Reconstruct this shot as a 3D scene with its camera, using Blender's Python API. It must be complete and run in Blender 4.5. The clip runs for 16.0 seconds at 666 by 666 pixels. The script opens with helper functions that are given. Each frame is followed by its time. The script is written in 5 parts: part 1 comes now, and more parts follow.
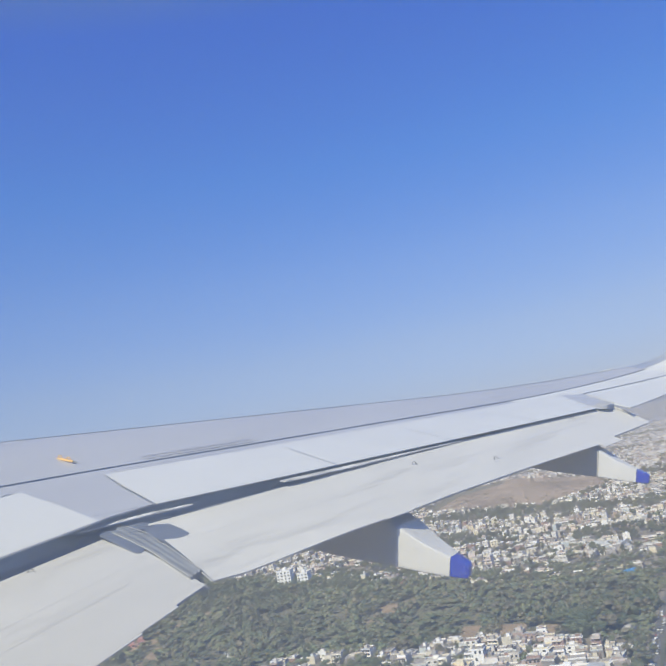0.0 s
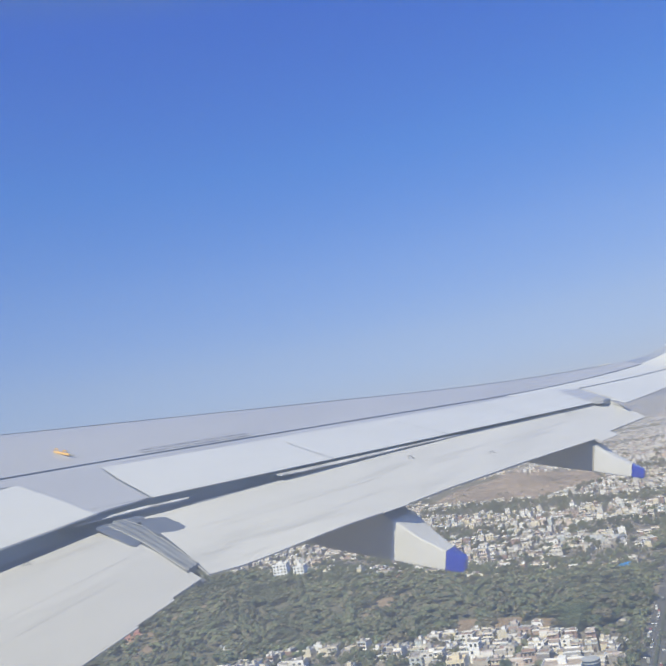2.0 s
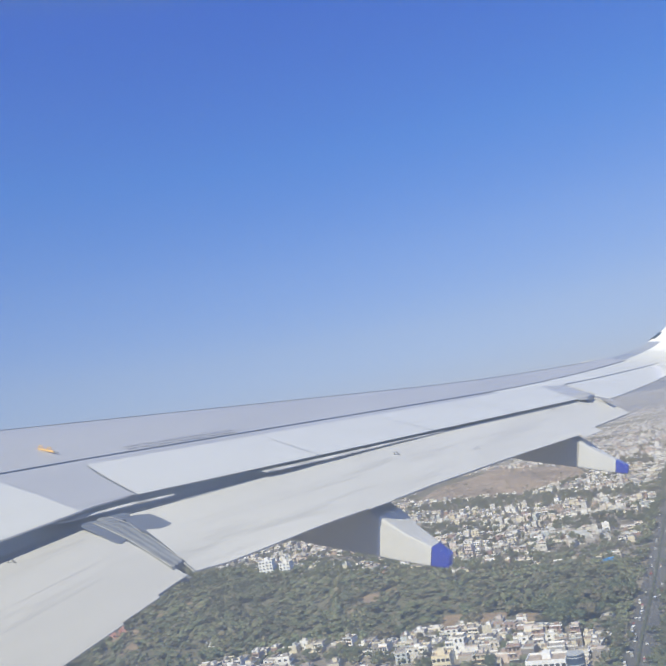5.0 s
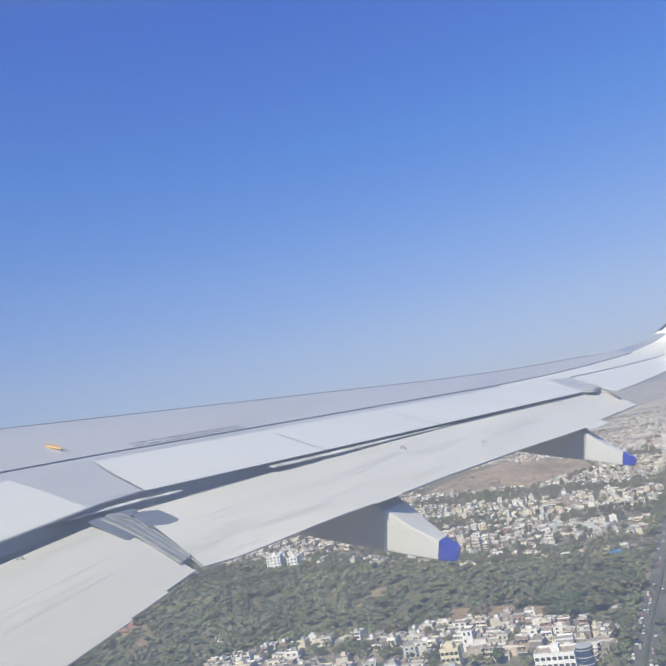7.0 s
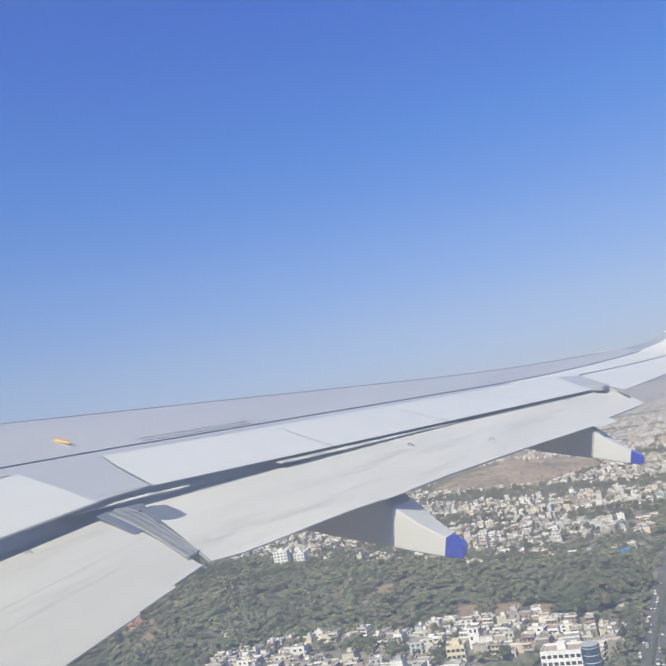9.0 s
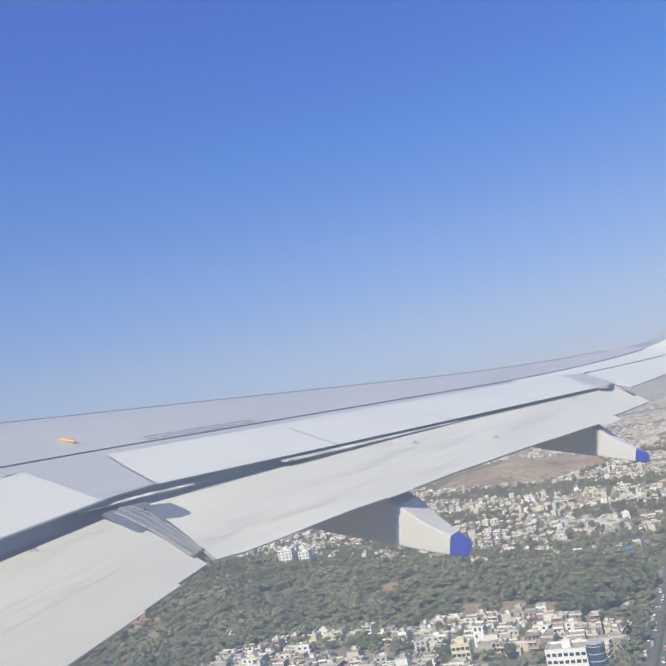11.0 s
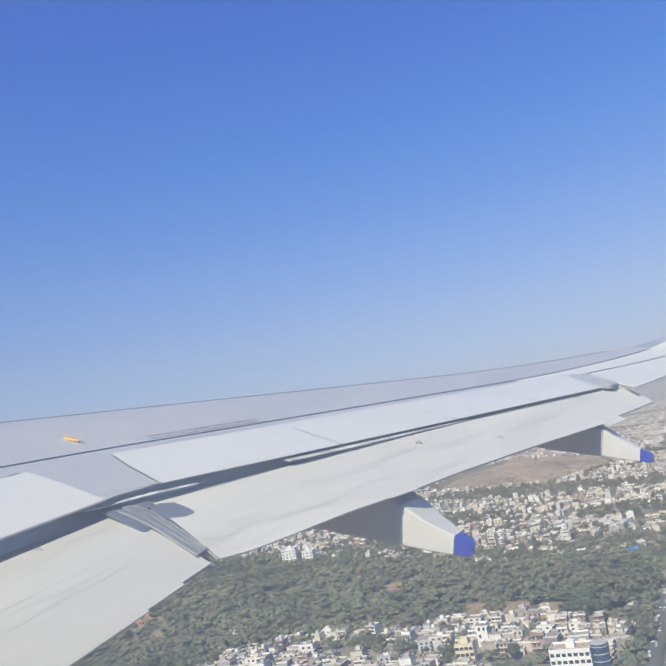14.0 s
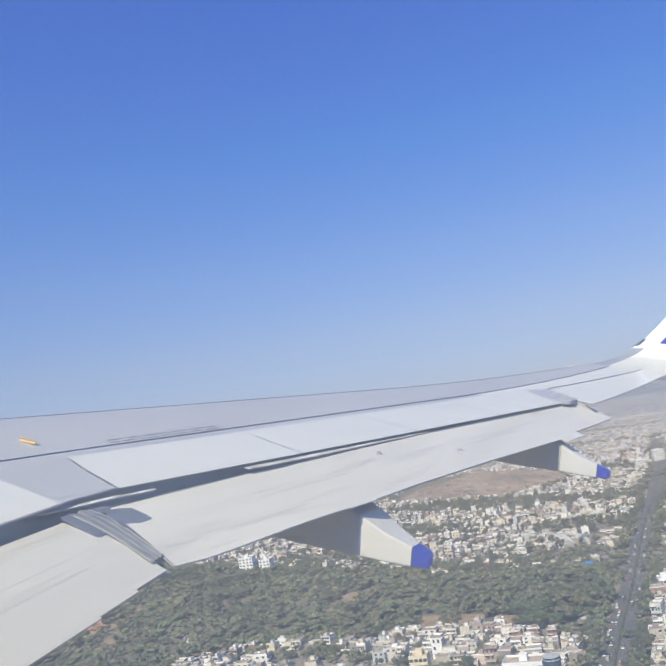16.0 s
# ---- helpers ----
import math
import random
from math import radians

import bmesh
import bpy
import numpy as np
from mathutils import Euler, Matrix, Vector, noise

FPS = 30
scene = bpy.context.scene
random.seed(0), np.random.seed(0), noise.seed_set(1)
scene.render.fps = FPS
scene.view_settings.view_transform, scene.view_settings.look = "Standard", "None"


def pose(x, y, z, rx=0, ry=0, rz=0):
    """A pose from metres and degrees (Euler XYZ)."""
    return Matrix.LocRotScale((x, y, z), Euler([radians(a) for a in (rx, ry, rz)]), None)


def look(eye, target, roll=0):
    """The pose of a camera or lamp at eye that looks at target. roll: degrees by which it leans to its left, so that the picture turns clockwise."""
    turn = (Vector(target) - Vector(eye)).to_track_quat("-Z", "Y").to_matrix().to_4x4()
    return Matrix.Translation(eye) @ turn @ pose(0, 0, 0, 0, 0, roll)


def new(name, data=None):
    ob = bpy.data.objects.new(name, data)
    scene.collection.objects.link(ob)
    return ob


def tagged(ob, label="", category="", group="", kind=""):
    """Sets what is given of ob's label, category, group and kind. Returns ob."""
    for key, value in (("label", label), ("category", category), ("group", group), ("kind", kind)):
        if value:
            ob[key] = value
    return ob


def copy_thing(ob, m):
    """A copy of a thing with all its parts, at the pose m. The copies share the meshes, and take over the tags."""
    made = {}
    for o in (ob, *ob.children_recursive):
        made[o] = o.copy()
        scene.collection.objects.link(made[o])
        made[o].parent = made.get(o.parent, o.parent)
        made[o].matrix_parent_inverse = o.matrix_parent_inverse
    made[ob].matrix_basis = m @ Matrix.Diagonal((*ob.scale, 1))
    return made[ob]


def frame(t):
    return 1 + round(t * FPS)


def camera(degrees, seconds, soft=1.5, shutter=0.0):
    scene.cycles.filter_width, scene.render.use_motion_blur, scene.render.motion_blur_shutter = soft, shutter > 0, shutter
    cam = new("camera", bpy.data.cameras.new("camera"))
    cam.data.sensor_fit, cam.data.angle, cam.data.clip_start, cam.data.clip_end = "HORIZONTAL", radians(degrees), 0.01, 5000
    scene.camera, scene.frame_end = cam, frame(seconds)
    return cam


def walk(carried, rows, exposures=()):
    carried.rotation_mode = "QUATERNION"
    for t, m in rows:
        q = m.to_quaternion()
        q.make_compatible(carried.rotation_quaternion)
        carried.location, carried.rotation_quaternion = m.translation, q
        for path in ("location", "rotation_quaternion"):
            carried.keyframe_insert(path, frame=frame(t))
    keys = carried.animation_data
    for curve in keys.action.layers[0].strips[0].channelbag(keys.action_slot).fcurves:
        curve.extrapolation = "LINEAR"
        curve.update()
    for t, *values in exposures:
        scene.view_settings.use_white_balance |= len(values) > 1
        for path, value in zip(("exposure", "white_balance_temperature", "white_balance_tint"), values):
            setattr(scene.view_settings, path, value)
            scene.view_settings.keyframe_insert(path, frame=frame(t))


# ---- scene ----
cam = camera(44.0, 16.0)
PATH = [
    (0, -50.000, 38.000, 130.000, 98.63, 10.08, 1.36),
    (0.5, -50.000, 38.001, 130.000, 98.27, 10.14, 1.07),
    (1, -50.000, 38.000, 130.000, 98.28, 10.06, 0.97),
    (1.5, -50.000, 38.000, 130.000, 98.25, 9.91, 1.02),
    (2, -50.000, 38.000, 130.000, 98.17, 9.95, 1.11),
    (2.5, -50.000, 38.000, 130.000, 98.07, 9.94, 1.21),
    (3, -50.000, 38.000, 130.000, 98.29, 9.71, 1.08),
    (5.5, -50.000, 38.000, 130.000, 97.62, 10.14, 0.04),
    (6, -50.000, 38.000, 130.000, 97.59, 10.40, 0.37),
    (6.5, -50.000, 38.000, 130.000, 97.76, 10.31, 0.43),
    (7, -50.000, 38.000, 130.000, 97.48, 10.54, 0.58),
    (7.5, -50.000, 37.999, 130.000, 97.61, 10.35, 0.77),
    (8, -50.000, 38.000, 130.000, 97.59, 9.99, 1.02),
    (8.5, -50.000, 38.000, 130.000, 97.49, 10.13, 1.10),
    (9, -50.001, 37.998, 130.000, 97.32, 10.15, 1.10),
    (11.5, -50.000, 38.000, 130.000, 97.26, 10.20, 1.45),
    (12, -50.000, 38.001, 130.000, 97.25, 10.01, 1.10),
    (12.5, -50.000, 38.000, 130.000, 97.41, 9.92, 1.28),
    (13, -50.000, 38.000, 130.000, 97.31, 9.80, 1.32),
    (13.5, -50.000, 38.001, 130.000, 97.39, 9.92, 1.48),
    (14, -50.000, 38.000, 130.000, 97.28, 10.10, 1.68),
    (14.5, -50.000, 38.000, 130.000, 97.20, 10.18, 1.57),
    (15, -50.000, 37.999, 130.000, 97.34, 9.91, 1.21),
    (15.5, -50.000, 38.000, 130.000, 97.00, 10.18, 0.40),
    (16, -50.000, 38.000, 130.000, 97.46, 8.70, -1.05),
]
walk(cam, [(t, pose(x, y, z, rx, ry, rz)) for t, x, y, z, rx, ry, rz in PATH],
     exposures=((0, 0.30, 6250, 10), (3, 0.30, 6250, 10), (6.5, 0.31, 6320, 10), (8, 0.35, 6430, 10), (11.5, 0.37, 6510, 10), (16, 0.37, 6450, 10)))

# ---- sky, sun ----
SUN_AZIMUTH, SUN_ELEVATION = radians(208), radians(47)      # clockwise from +y
world = bpy.data.worlds.new("sky")
scene.world = world
world.use_nodes = True
wn = world.node_tree
sky = wn.nodes.new("ShaderNodeTexSky")
sky.sky_type, sky.sun_disc = "NISHITA", False
sky.sun_elevation, sky.sun_rotation = SUN_ELEVATION, SUN_AZIMUTH
sky.altitude, sky.air_density, sky.dust_density, sky.ozone_density = 500, 1.0, 1.6, 3.0
# the deep blue of clear winter air some 30 degrees up, paling to a dusty grey at the horizon
way, split, tint, mix = (wn.nodes.new("ShaderNode" + k) for k in ("TexCoord", "SeparateXYZ", "ValToRGB", "VectorMath"))
mix.operation = "MULTIPLY"
# unseen sky higher up is tinted towards neutral to make the fill light less blue
for k, (at, c) in enumerate(((0.0, (1.03, 0.98, 1.26)), (0.025, (0.94, 0.88, 1.10)), (0.06, (0.89, 0.83, 1.02)), (0.12, (0.97, 0.90, 1.04)), (0.22, (0.79, 0.935, 1.28)), (0.34, (0.34, 0.85, 1.56)), (0.50, (0.0, 0.58, 1.80)), (0.58, (0.70, 0.92, 1.30)), (1.0, (1.10, 1.0, 1.0)))):
    e = tint.color_ramp.elements[k] if k < 2 else tint.color_ramp.elements.new(at)
    e.position, e.color = at, (c[0] / 2, c[1] / 2, c[2] / 2, 1)
wn.links.new(way.outputs["Generated"], split.inputs[0]), wn.links.new(split.outputs["Z"], tint.inputs[0])
wn.links.new(sky.outputs[0], mix.inputs[0]), wn.links.new(tint.outputs[0], mix.inputs[1])
wn.links.new(mix.outputs[0], wn.nodes["Background"].inputs[0])
wn.nodes["Background"].inputs[1].default_value = 0.226
sun = new("sun", bpy.data.lights.new("sun", "SUN"))
sun.data.energy, sun.data.angle, sun.data.color = 5.0, radians(0.5), (1.0, 0.90, 0.61)
SUN_WAY = Vector((math.sin(SUN_AZIMUTH) * math.cos(SUN_ELEVATION), math.cos(SUN_AZIMUTH) * math.cos(SUN_ELEVATION), math.sin(SUN_ELEVATION)))
sun.matrix_world = look(SUN_WAY * 300, (0, 0, 0))


# ---- materials ----
def material(name, colour, rough=0.6, metal=0.0, vary=0.12, scale=3.0, fine=40.0, bump=0.0, object_random=(), island_random=(), coat=0.0, stretch=(1, 1, 1), stain=0.0, lie=0.0, shine=0.5):
    """A surface with two scales of noise in its colour, some relief, and a palette picked by object or by island."""
    m = bpy.data.materials.new(name)
    m.use_nodes = True
    nt = m.node_tree
    n, l = nt.nodes, nt.links
    bsdf = n["Principled BSDF"]
    bsdf.inputs["Roughness"].default_value, bsdf.inputs["Metallic"].default_value = rough, metal
    bsdf.inputs["Coat Weight"].default_value, bsdf.inputs["Specular IOR Level"].default_value = coat, shine
    geo = n.new("ShaderNodeTexCoord")
    mapping = n.new("ShaderNodeMapping")
    mapping.inputs["Scale"].default_value = stretch
    l.new(geo.outputs["Object"], mapping.inputs[0])
    big, small = n.new("ShaderNodeTexNoise"), n.new("ShaderNodeTexNoise")
    big.inputs["Scale"].default_value, small.inputs["Scale"].default_value = scale, fine
    big.inputs["Detail"].default_value = small.inputs["Detail"].default_value = 5
    l.new(mapping.outputs[0], big.inputs[0]), l.new(mapping.outputs[0], small.inputs[0])
    palette = object_random or island_random
    if palette:
        pick = n.new("ShaderNodeValToRGB")
        pick.color_ramp.interpolation = "CONSTANT"
        ramp, last = pick.color_ramp.elements, len(palette) - 1
        ramp[0].position, ramp[0].color = 0.0, (*palette[0], 1)
        ramp[1].position, ramp[1].color = last / len(palette), (*palette[last], 1)
        for k in range(1, last):
            ramp.new(k / len(palette)).color = (*palette[k], 1)
        rnd = n.new("ShaderNodeObjectInfo" if object_random else "ShaderNodeNewGeometry")
        l.new(rnd.outputs["Random" if object_random else "Random Per Island"], pick.inputs[0])
        base = pick.outputs[0]
    else:
        rgb = n.new("ShaderNodeRGB")
        rgb.outputs[0].default_value = (*colour, 1)
        base = rgb.outputs[0]
    for tex, amount in ((big, vary), (small, vary * 0.5)):
        ramp = n.new("ShaderNodeMapRange")
        ramp.inputs[1].default_value, ramp.inputs[2].default_value = 0.3, 0.7
        ramp.inputs[3].default_value, ramp.inputs[4].default_value = 1 - amount, 1 + amount
        l.new(tex.outputs[0], ramp.inputs[0])
        mul = n.new("ShaderNodeVectorMath")
        mul.operation = "SCALE"
        l.new(base, mul.inputs[0]), l.new(ramp.outputs[0], mul.inputs["Scale"])
        base = mul.outputs[0]
    if stain:
        # long broken smears along the span, thickest in a few bands
        smear, band, both = n.new("ShaderNodeTexNoise"), n.new("ShaderNodeTexNoise"), n.new("ShaderNodeMath")
        for tex, sx, sy, detail in ((smear, 26, 1.5, 6), (band, 5, 0.35, 2)):
            turn, at = n.new("ShaderNodeMapping"), n.new("ShaderNodeMapping")
            turn.inputs["Rotation"].default_value = (0, 0, radians(lie))
            at.inputs["Scale"].default_value = (sx, sy, 1)
            l.new(geo.outputs["Object"], turn.inputs[0]), l.new(turn.outputs[0], at.inputs[0]), l.new(at.outputs[0], tex.inputs[0])
            tex.inputs["Scale"].default_value, tex.inputs["Detail"].default_value = 1.0, detail
        both.operation = "MULTIPLY"
        l.new(smear.outputs[0], both.inputs[0]), l.new(band.outputs[0], both.inputs[1])
        ramp = n.new("ShaderNodeMapRange")
        ramp.inputs[1].default_value, ramp.inputs[2].default_value, ramp.inputs[3].default_value, ramp.inputs[4].default_value = 0.27, 0.42, 1.0, 1.0 - stain
        l.new(both.outputs[0], ramp.inputs[0])
        mul = n.new("ShaderNodeVectorMath")
        mul.operation = "SCALE"
        l.new(base, mul.inputs[0]), l.new(ramp.outputs[0], mul.inputs["Scale"])
        base = mul.outputs[0]
    l.new(base, bsdf.inputs["Base Color"])
    if bump:
        b = n.new("ShaderNodeBump")
        b.inputs["Strength"].default_value, b.inputs["Distance"].default_value = 0.5, bump
        l.new(small.outputs[0], b.inputs["Height"]), l.new(b.outputs[0], bsdf.inputs["Normal"])
    return m


SKIN = material("wing_grey_paint", (0.415, 0.424, 0.458), 0.38, vary=0.05, scale=0.9, fine=14, stretch=(1.6, 0.35, 1))
PANEL = material("spoiler_light_paint", (0.612, 0.622, 0.622), 0.4, vary=0.04, scale=0.8, fine=12, stretch=(0.5, 1.4, 1), stain=0.07, lie=19)
FLAP = material("flap_light_paint", (0.595, 0.593, 0.58), 0.42, vary=0.06, scale=0.9, fine=10, stretch=(1.8, 0.35, 1), stain=0.17, lie=16)
FLAP_INNER = material("inner_flap_light_paint", (0.56, 0.555, 0.54), 0.42, vary=0.06, scale=0.9, fine=10, stretch=(1.8, 0.35, 1), stain=0.16)
# matt body greyer than the white cone, standing in for the flap's shadow
FAIRING_SHADED = material("fairing_shaded_grey", (0.37, 0.355, 0.33), 0.9, vary=0.06, scale=2, fine=20, shine=0.15)
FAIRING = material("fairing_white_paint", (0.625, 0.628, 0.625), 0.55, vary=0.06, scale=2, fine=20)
WHITE = material("white_gloss_paint", (0.80, 0.80, 0.80), 0.25, vary=0.03, scale=2, fine=20, coat=0.3)
BLUE = material("blue_gloss_paint", (0.03, 0.05, 0.42), 0.3, vary=0.06, scale=5, fine=40, coat=0.3)
SEAL = material("grey_seal", (0.185, 0.20, 0.235), 0.5, vary=0.12, scale=6, fine=60, stretch=(0.4, 3, 1))
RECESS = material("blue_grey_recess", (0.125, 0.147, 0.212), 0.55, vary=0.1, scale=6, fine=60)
JOINT = material("panel_joint", (0.40, 0.40, 0.40), 0.6, vary=0.15, scale=4, fine=30)
WEDGE = material("blue_grey_gloss", (0.30, 0.33, 0.40), 0.35, vary=0.05, scale=2, fine=20)
LIP = material("scuffed_bare_metal_lip", (0.52, 0.52, 0.53), 0.5, vary=0.4, scale=9, fine=40, stretch=(1, 0.5, 1))
LENS = material("pale_cream_lens", (0.80, 0.78, 0.62), 0.25, vary=0.05)
# blue base colour imitates the skylit shade in the slot
CAVITY = material("cavity_shade_blue", (0.27, 0.38, 0.62), 0.7, vary=0.15, scale=3, fine=30)
STENCIL = material("stencil_ink", (0.13, 0.13, 0.17), 0.5, vary=0.05)
HOOK = material("yellow_orange_paint", (0.78, 0.47, 0.12), 0.45, vary=0.08, scale=20, fine=90)
METAL = material("dull_metal", (0.25, 0.25, 0.25), 0.4, 0.8, vary=0.1)
LAMP_GLASS = material("tinted_lamp_cover", (0.18, 0.24, 0.31), 0.15, vary=0.05)
CABIN = material("cabin_plastic", (0.70, 0.69, 0.66), 0.5, vary=0.03)

EARTH = material("dry_earth", (0.225, 0.200, 0.165), 0.95, vary=0.35, scale=0.012, fine=0.15)
FIELD = material("ploughed_field", (0.275, 0.21, 0.150), 0.95, vary=0.38, scale=0.009, fine=0.05, stretch=(1, 0.35, 1))
SCRUB = material("forest_floor", (0.140, 0.132, 0.086), 0.95, vary=0.35, scale=0.03, fine=0.3)
CLEARING = material("bare_clearing", (0.29, 0.215, 0.14), 0.95, vary=0.2, scale=0.05, fine=0.4)
ASPHALT = material("worn_asphalt", (0.115, 0.113, 0.112), 0.85, vary=0.15, scale=0.05, fine=0.7)
VERGE = material("dusty_verge", (0.21, 0.185, 0.155), 0.95, vary=0.2, scale=0.05, fine=0.6)
CONCRETE = material("apron_concrete", (0.36, 0.35, 0.32), 0.85, vary=0.1, scale=0.02, fine=0.25, stretch=(0.3, 1.6, 1))
DRY_GRASS = material("dry_grass", (0.21, 0.175, 0.11), 0.95, vary=0.2, scale=0.02, fine=0.3)
LINE_PAINT = material("worn_line_paint", (0.60, 0.52, 0.22), 0.8, vary=0.2, scale=0.3, fine=3)
PALETTE = ((0.72, 0.70, 0.66), (0.42, 0.39, 0.35), (0.78, 0.77, 0.74), (0.28, 0.26, 0.24), (0.62, 0.57, 0.45), (0.24, 0.22, 0.21), (0.68, 0.66, 0.61), (0.38, 0.29, 0.24),
           (0.36, 0.35, 0.33), (0.60, 0.51, 0.46), (0.30, 0.20, 0.17), (0.46, 0.49, 0.48), (0.52, 0.48, 0.42), (0.64, 0.57, 0.42), (0.76, 0.75, 0.72), (0.56, 0.54, 0.50))
WALL = material("painted_render", (0.7, 0.7, 0.7), 0.8, vary=0.12, scale=0.25, fine=2.5, object_random=PALETTE)
# distant walls muted and roofs paled, putting haze into their colours
WALL_DISTANT = material("haze_muted_render", (0.5, 0.5, 0.5), 0.85, vary=0.12, scale=0.1, fine=1.0, island_random=((0.60, 0.59, 0.58), (0.40, 0.38, 0.37), (0.66, 0.65, 0.63), (0.26, 0.24, 0.24), (0.50, 0.40, 0.34), (0.58, 0.54, 0.47), (0.34, 0.25, 0.21), (0.48, 0.46, 0.46)))
ROOF_DISTANT = material("haze_paled_roof", (0.42, 0.41, 0.40), 0.9, vary=0.15, scale=0.1, fine=1.0)
HEDGE = material("dusty_hedge", (0.085, 0.095, 0.055), 0.85, vary=0.3, scale=0.3, fine=2.0)
WALL_FAR = material("painted_render_far", (0.7, 0.7, 0.7), 0.8, vary=0.12, scale=0.2, fine=2.0, island_random=PALETTE)
ROOF = material("cement_roof", (0.42, 0.40, 0.37), 0.9, vary=0.25, scale=0.3, fine=2.0, object_random=((0.36, 0.33, 0.30), (0.46, 0.43, 0.40), (0.26, 0.24, 0.22), (0.42, 0.35, 0.29)))
ROOF_FAR = material("cement_roof_far", (0.33, 0.305, 0.28), 0.9, vary=0.25, scale=0.2, fine=1.5)
GLASS_DARK = material("dark_window_glass", (0.04, 0.042, 0.045), 0.45, vary=0.1)
OFFICE_GLASS = material("blue_office_glass", (0.04, 0.07, 0.13), 0.12, vary=0.15, scale=0.4)
TANK = material("black_tank_plastic", (0.05, 0.05, 0.05), 0.5, vary=0.1, object_random=((0.03, 0.03, 0.03), (0.55, 0.55, 0.53), (0.05, 0.05, 0.06)))
TARP = material("blue_tarpaulin", (0.05, 0.26, 0.62), 0.5, vary=0.15, scale=0.3, fine=2)
TIN = material("grey_tin_roof", (0.46, 0.47, 0.46), 0.5, vary=0.15, scale=0.1, fine=1.0)
BARK = material("bark", (0.10, 0.075, 0.05), 0.9, vary=0.2, scale=2, fine=12)
LEAVES = material("leaves", (0.06, 0.075, 0.035), 0.75, vary=0.3, scale=0.25, fine=1.6, object_random=((0.108, 0.128, 0.062), (0.140, 0.146, 0.074), (0.086, 0.110, 0.058), (0.155, 0.138, 0.088)))
LEAVES_FAR = material("leaves_far", (0.062, 0.075, 0.036), 0.75, vary=0.42, scale=0.016, fine=0.5, island_random=((0.108, 0.128, 0.062), (0.138, 0.146, 0.076), (0.086, 0.110, 0.060), (0.116, 0.122, 0.070), (0.158, 0.140, 0.090)))
CAR_PAINT = material("car_paint", (0.7, 0.7, 0.7), 0.5, vary=0.03, coat=0.0, object_random=((0.75, 0.75, 0.75), (0.70, 0.70, 0.69), (0.30, 0.31, 0.32), (0.42, 0.05, 0.04), (0.62, 0.62, 0.6), (0.06, 0.07, 0.09)))
RUBBER = material("rubber", (0.03, 0.03, 0.03), 0.8, vary=0.1)


# ---- mesh helpers ----
def link_mesh(name, bm, mats, parent=None, label="", smooth=False):
    me = bpy.data.meshes.new(name)
    bmesh.ops.recalc_face_normals(bm, faces=bm.faces)
    if smooth:
        for f in bm.faces:
            f.smooth = True
    bm.to_mesh(me)
    bm.free()
    for m in mats if isinstance(mats, (list, tuple)) else [mats]:
        me.materials.append(m)
    ob = new(name, me)
    if parent:
        ob.parent = parent
    return tagged(ob, label)


def part(name, bm, mat, parent, label="", smooth=False):
    return link_mesh(name, bm, mat, parent, label, smooth)


def box(bm, x0, x1, y0, y1, z0, z1, mat=0):
    v = [bm.verts.new((x, y, z)) for z in (z0, z1) for x, y in ((x0, y0), (x1, y0), (x1, y1), (x0, y1))]
    faces = [(0, 3, 2, 1), (4, 5, 6, 7), (0, 1, 5, 4), (1, 2, 6, 5), (2, 3, 7, 6), (3, 0, 4, 7)]
    out = [bm.faces.new([v[i] for i in f]) for f in faces]
    for f in out:
        f.material_index = mat
    return out


def loft(bm, sections, caps=True, closed=True):
    """Skins a list of equal-length rings of points."""
    rings = [[bm.verts.new(p) for p in s] for s in sections]
    n = len(rings[0])
    for a, b in zip(rings, rings[1:]):
        for i in range(n if closed else n - 1):
            j = (i + 1) % n
            bm.faces.new((a[i], a[j], b[j], b[i]))
    if caps and closed:
        bm.faces.new(rings[0][::-1])
        bm.faces.new(rings[-1])
    return rings


def tube(bm, points, radius, sides=6):
    rings = []
    for i, p in enumerate(points):
        p = Vector(p)
        d = (Vector(points[min(i + 1, len(points) - 1)]) - Vector(points[max(i - 1, 0)])).normalized()
        a = d.orthogonal().normalized()
        b = d.cross(a)
        r = radius[i] if isinstance(radius, (list, tuple)) else radius
        rings.append([p + a * (r * math.cos(2 * math.pi * k / sides)) + b * (r * math.sin(2 * math.pi * k / sides)) for k in range(sides)])
    loft(bm, rings)


def slab(bm, corners, thick):
    """A plate with the corners given as its top face."""
    top = [bm.verts.new(c) for c in corners]
    low = [bm.verts.new(Vector(c) - Vector((0, 0, thick))) for c in corners]
    n = len(top)
    bm.faces.new(top)
    bm.faces.new(low[::-1])
    for i in range(n):
        j = (i + 1) % n
        bm.faces.new((top[j], top[i], low[i], low[j]))


def bevel(bm, width, segments=2):
    bmesh.ops.bevel(bm, geom=list(bm.edges), offset=width, segments=segments, affect="EDGES", clamp_overlap=True)


# ---- the airliner's wing: x aft, y outboard, z up ----
WING_POSE = pose(-59.529, 40.465, 131.465, -0.085, 14.784, -24.65)
wing = tagged(new("airliner_wing"), "light grey airliner wing with flaps extended for take-off", "wing")
wing.empty_display_size = 0.5
wing.matrix_world = WING_POSE


def rise(y):
    """Height of the rear upper skin along the span."""
    return 0.1136 * (y - 6.7) + 0.0088 * max(0.0, y - 12.5) ** 2


def nose_x(y):
    return 3.18 + 0.542 * (y - 7.85)


def seam_x(y):
    return 4.94 + (0.37 if y > 7.33 else 0.33) * (y - 7.33)


def spoiler_front(y):
    return 5.10 + 0.363 * (y - 7.15)


def spoiler_rear(y):
    return 6.05 + 0.344 * (y - 6.61)


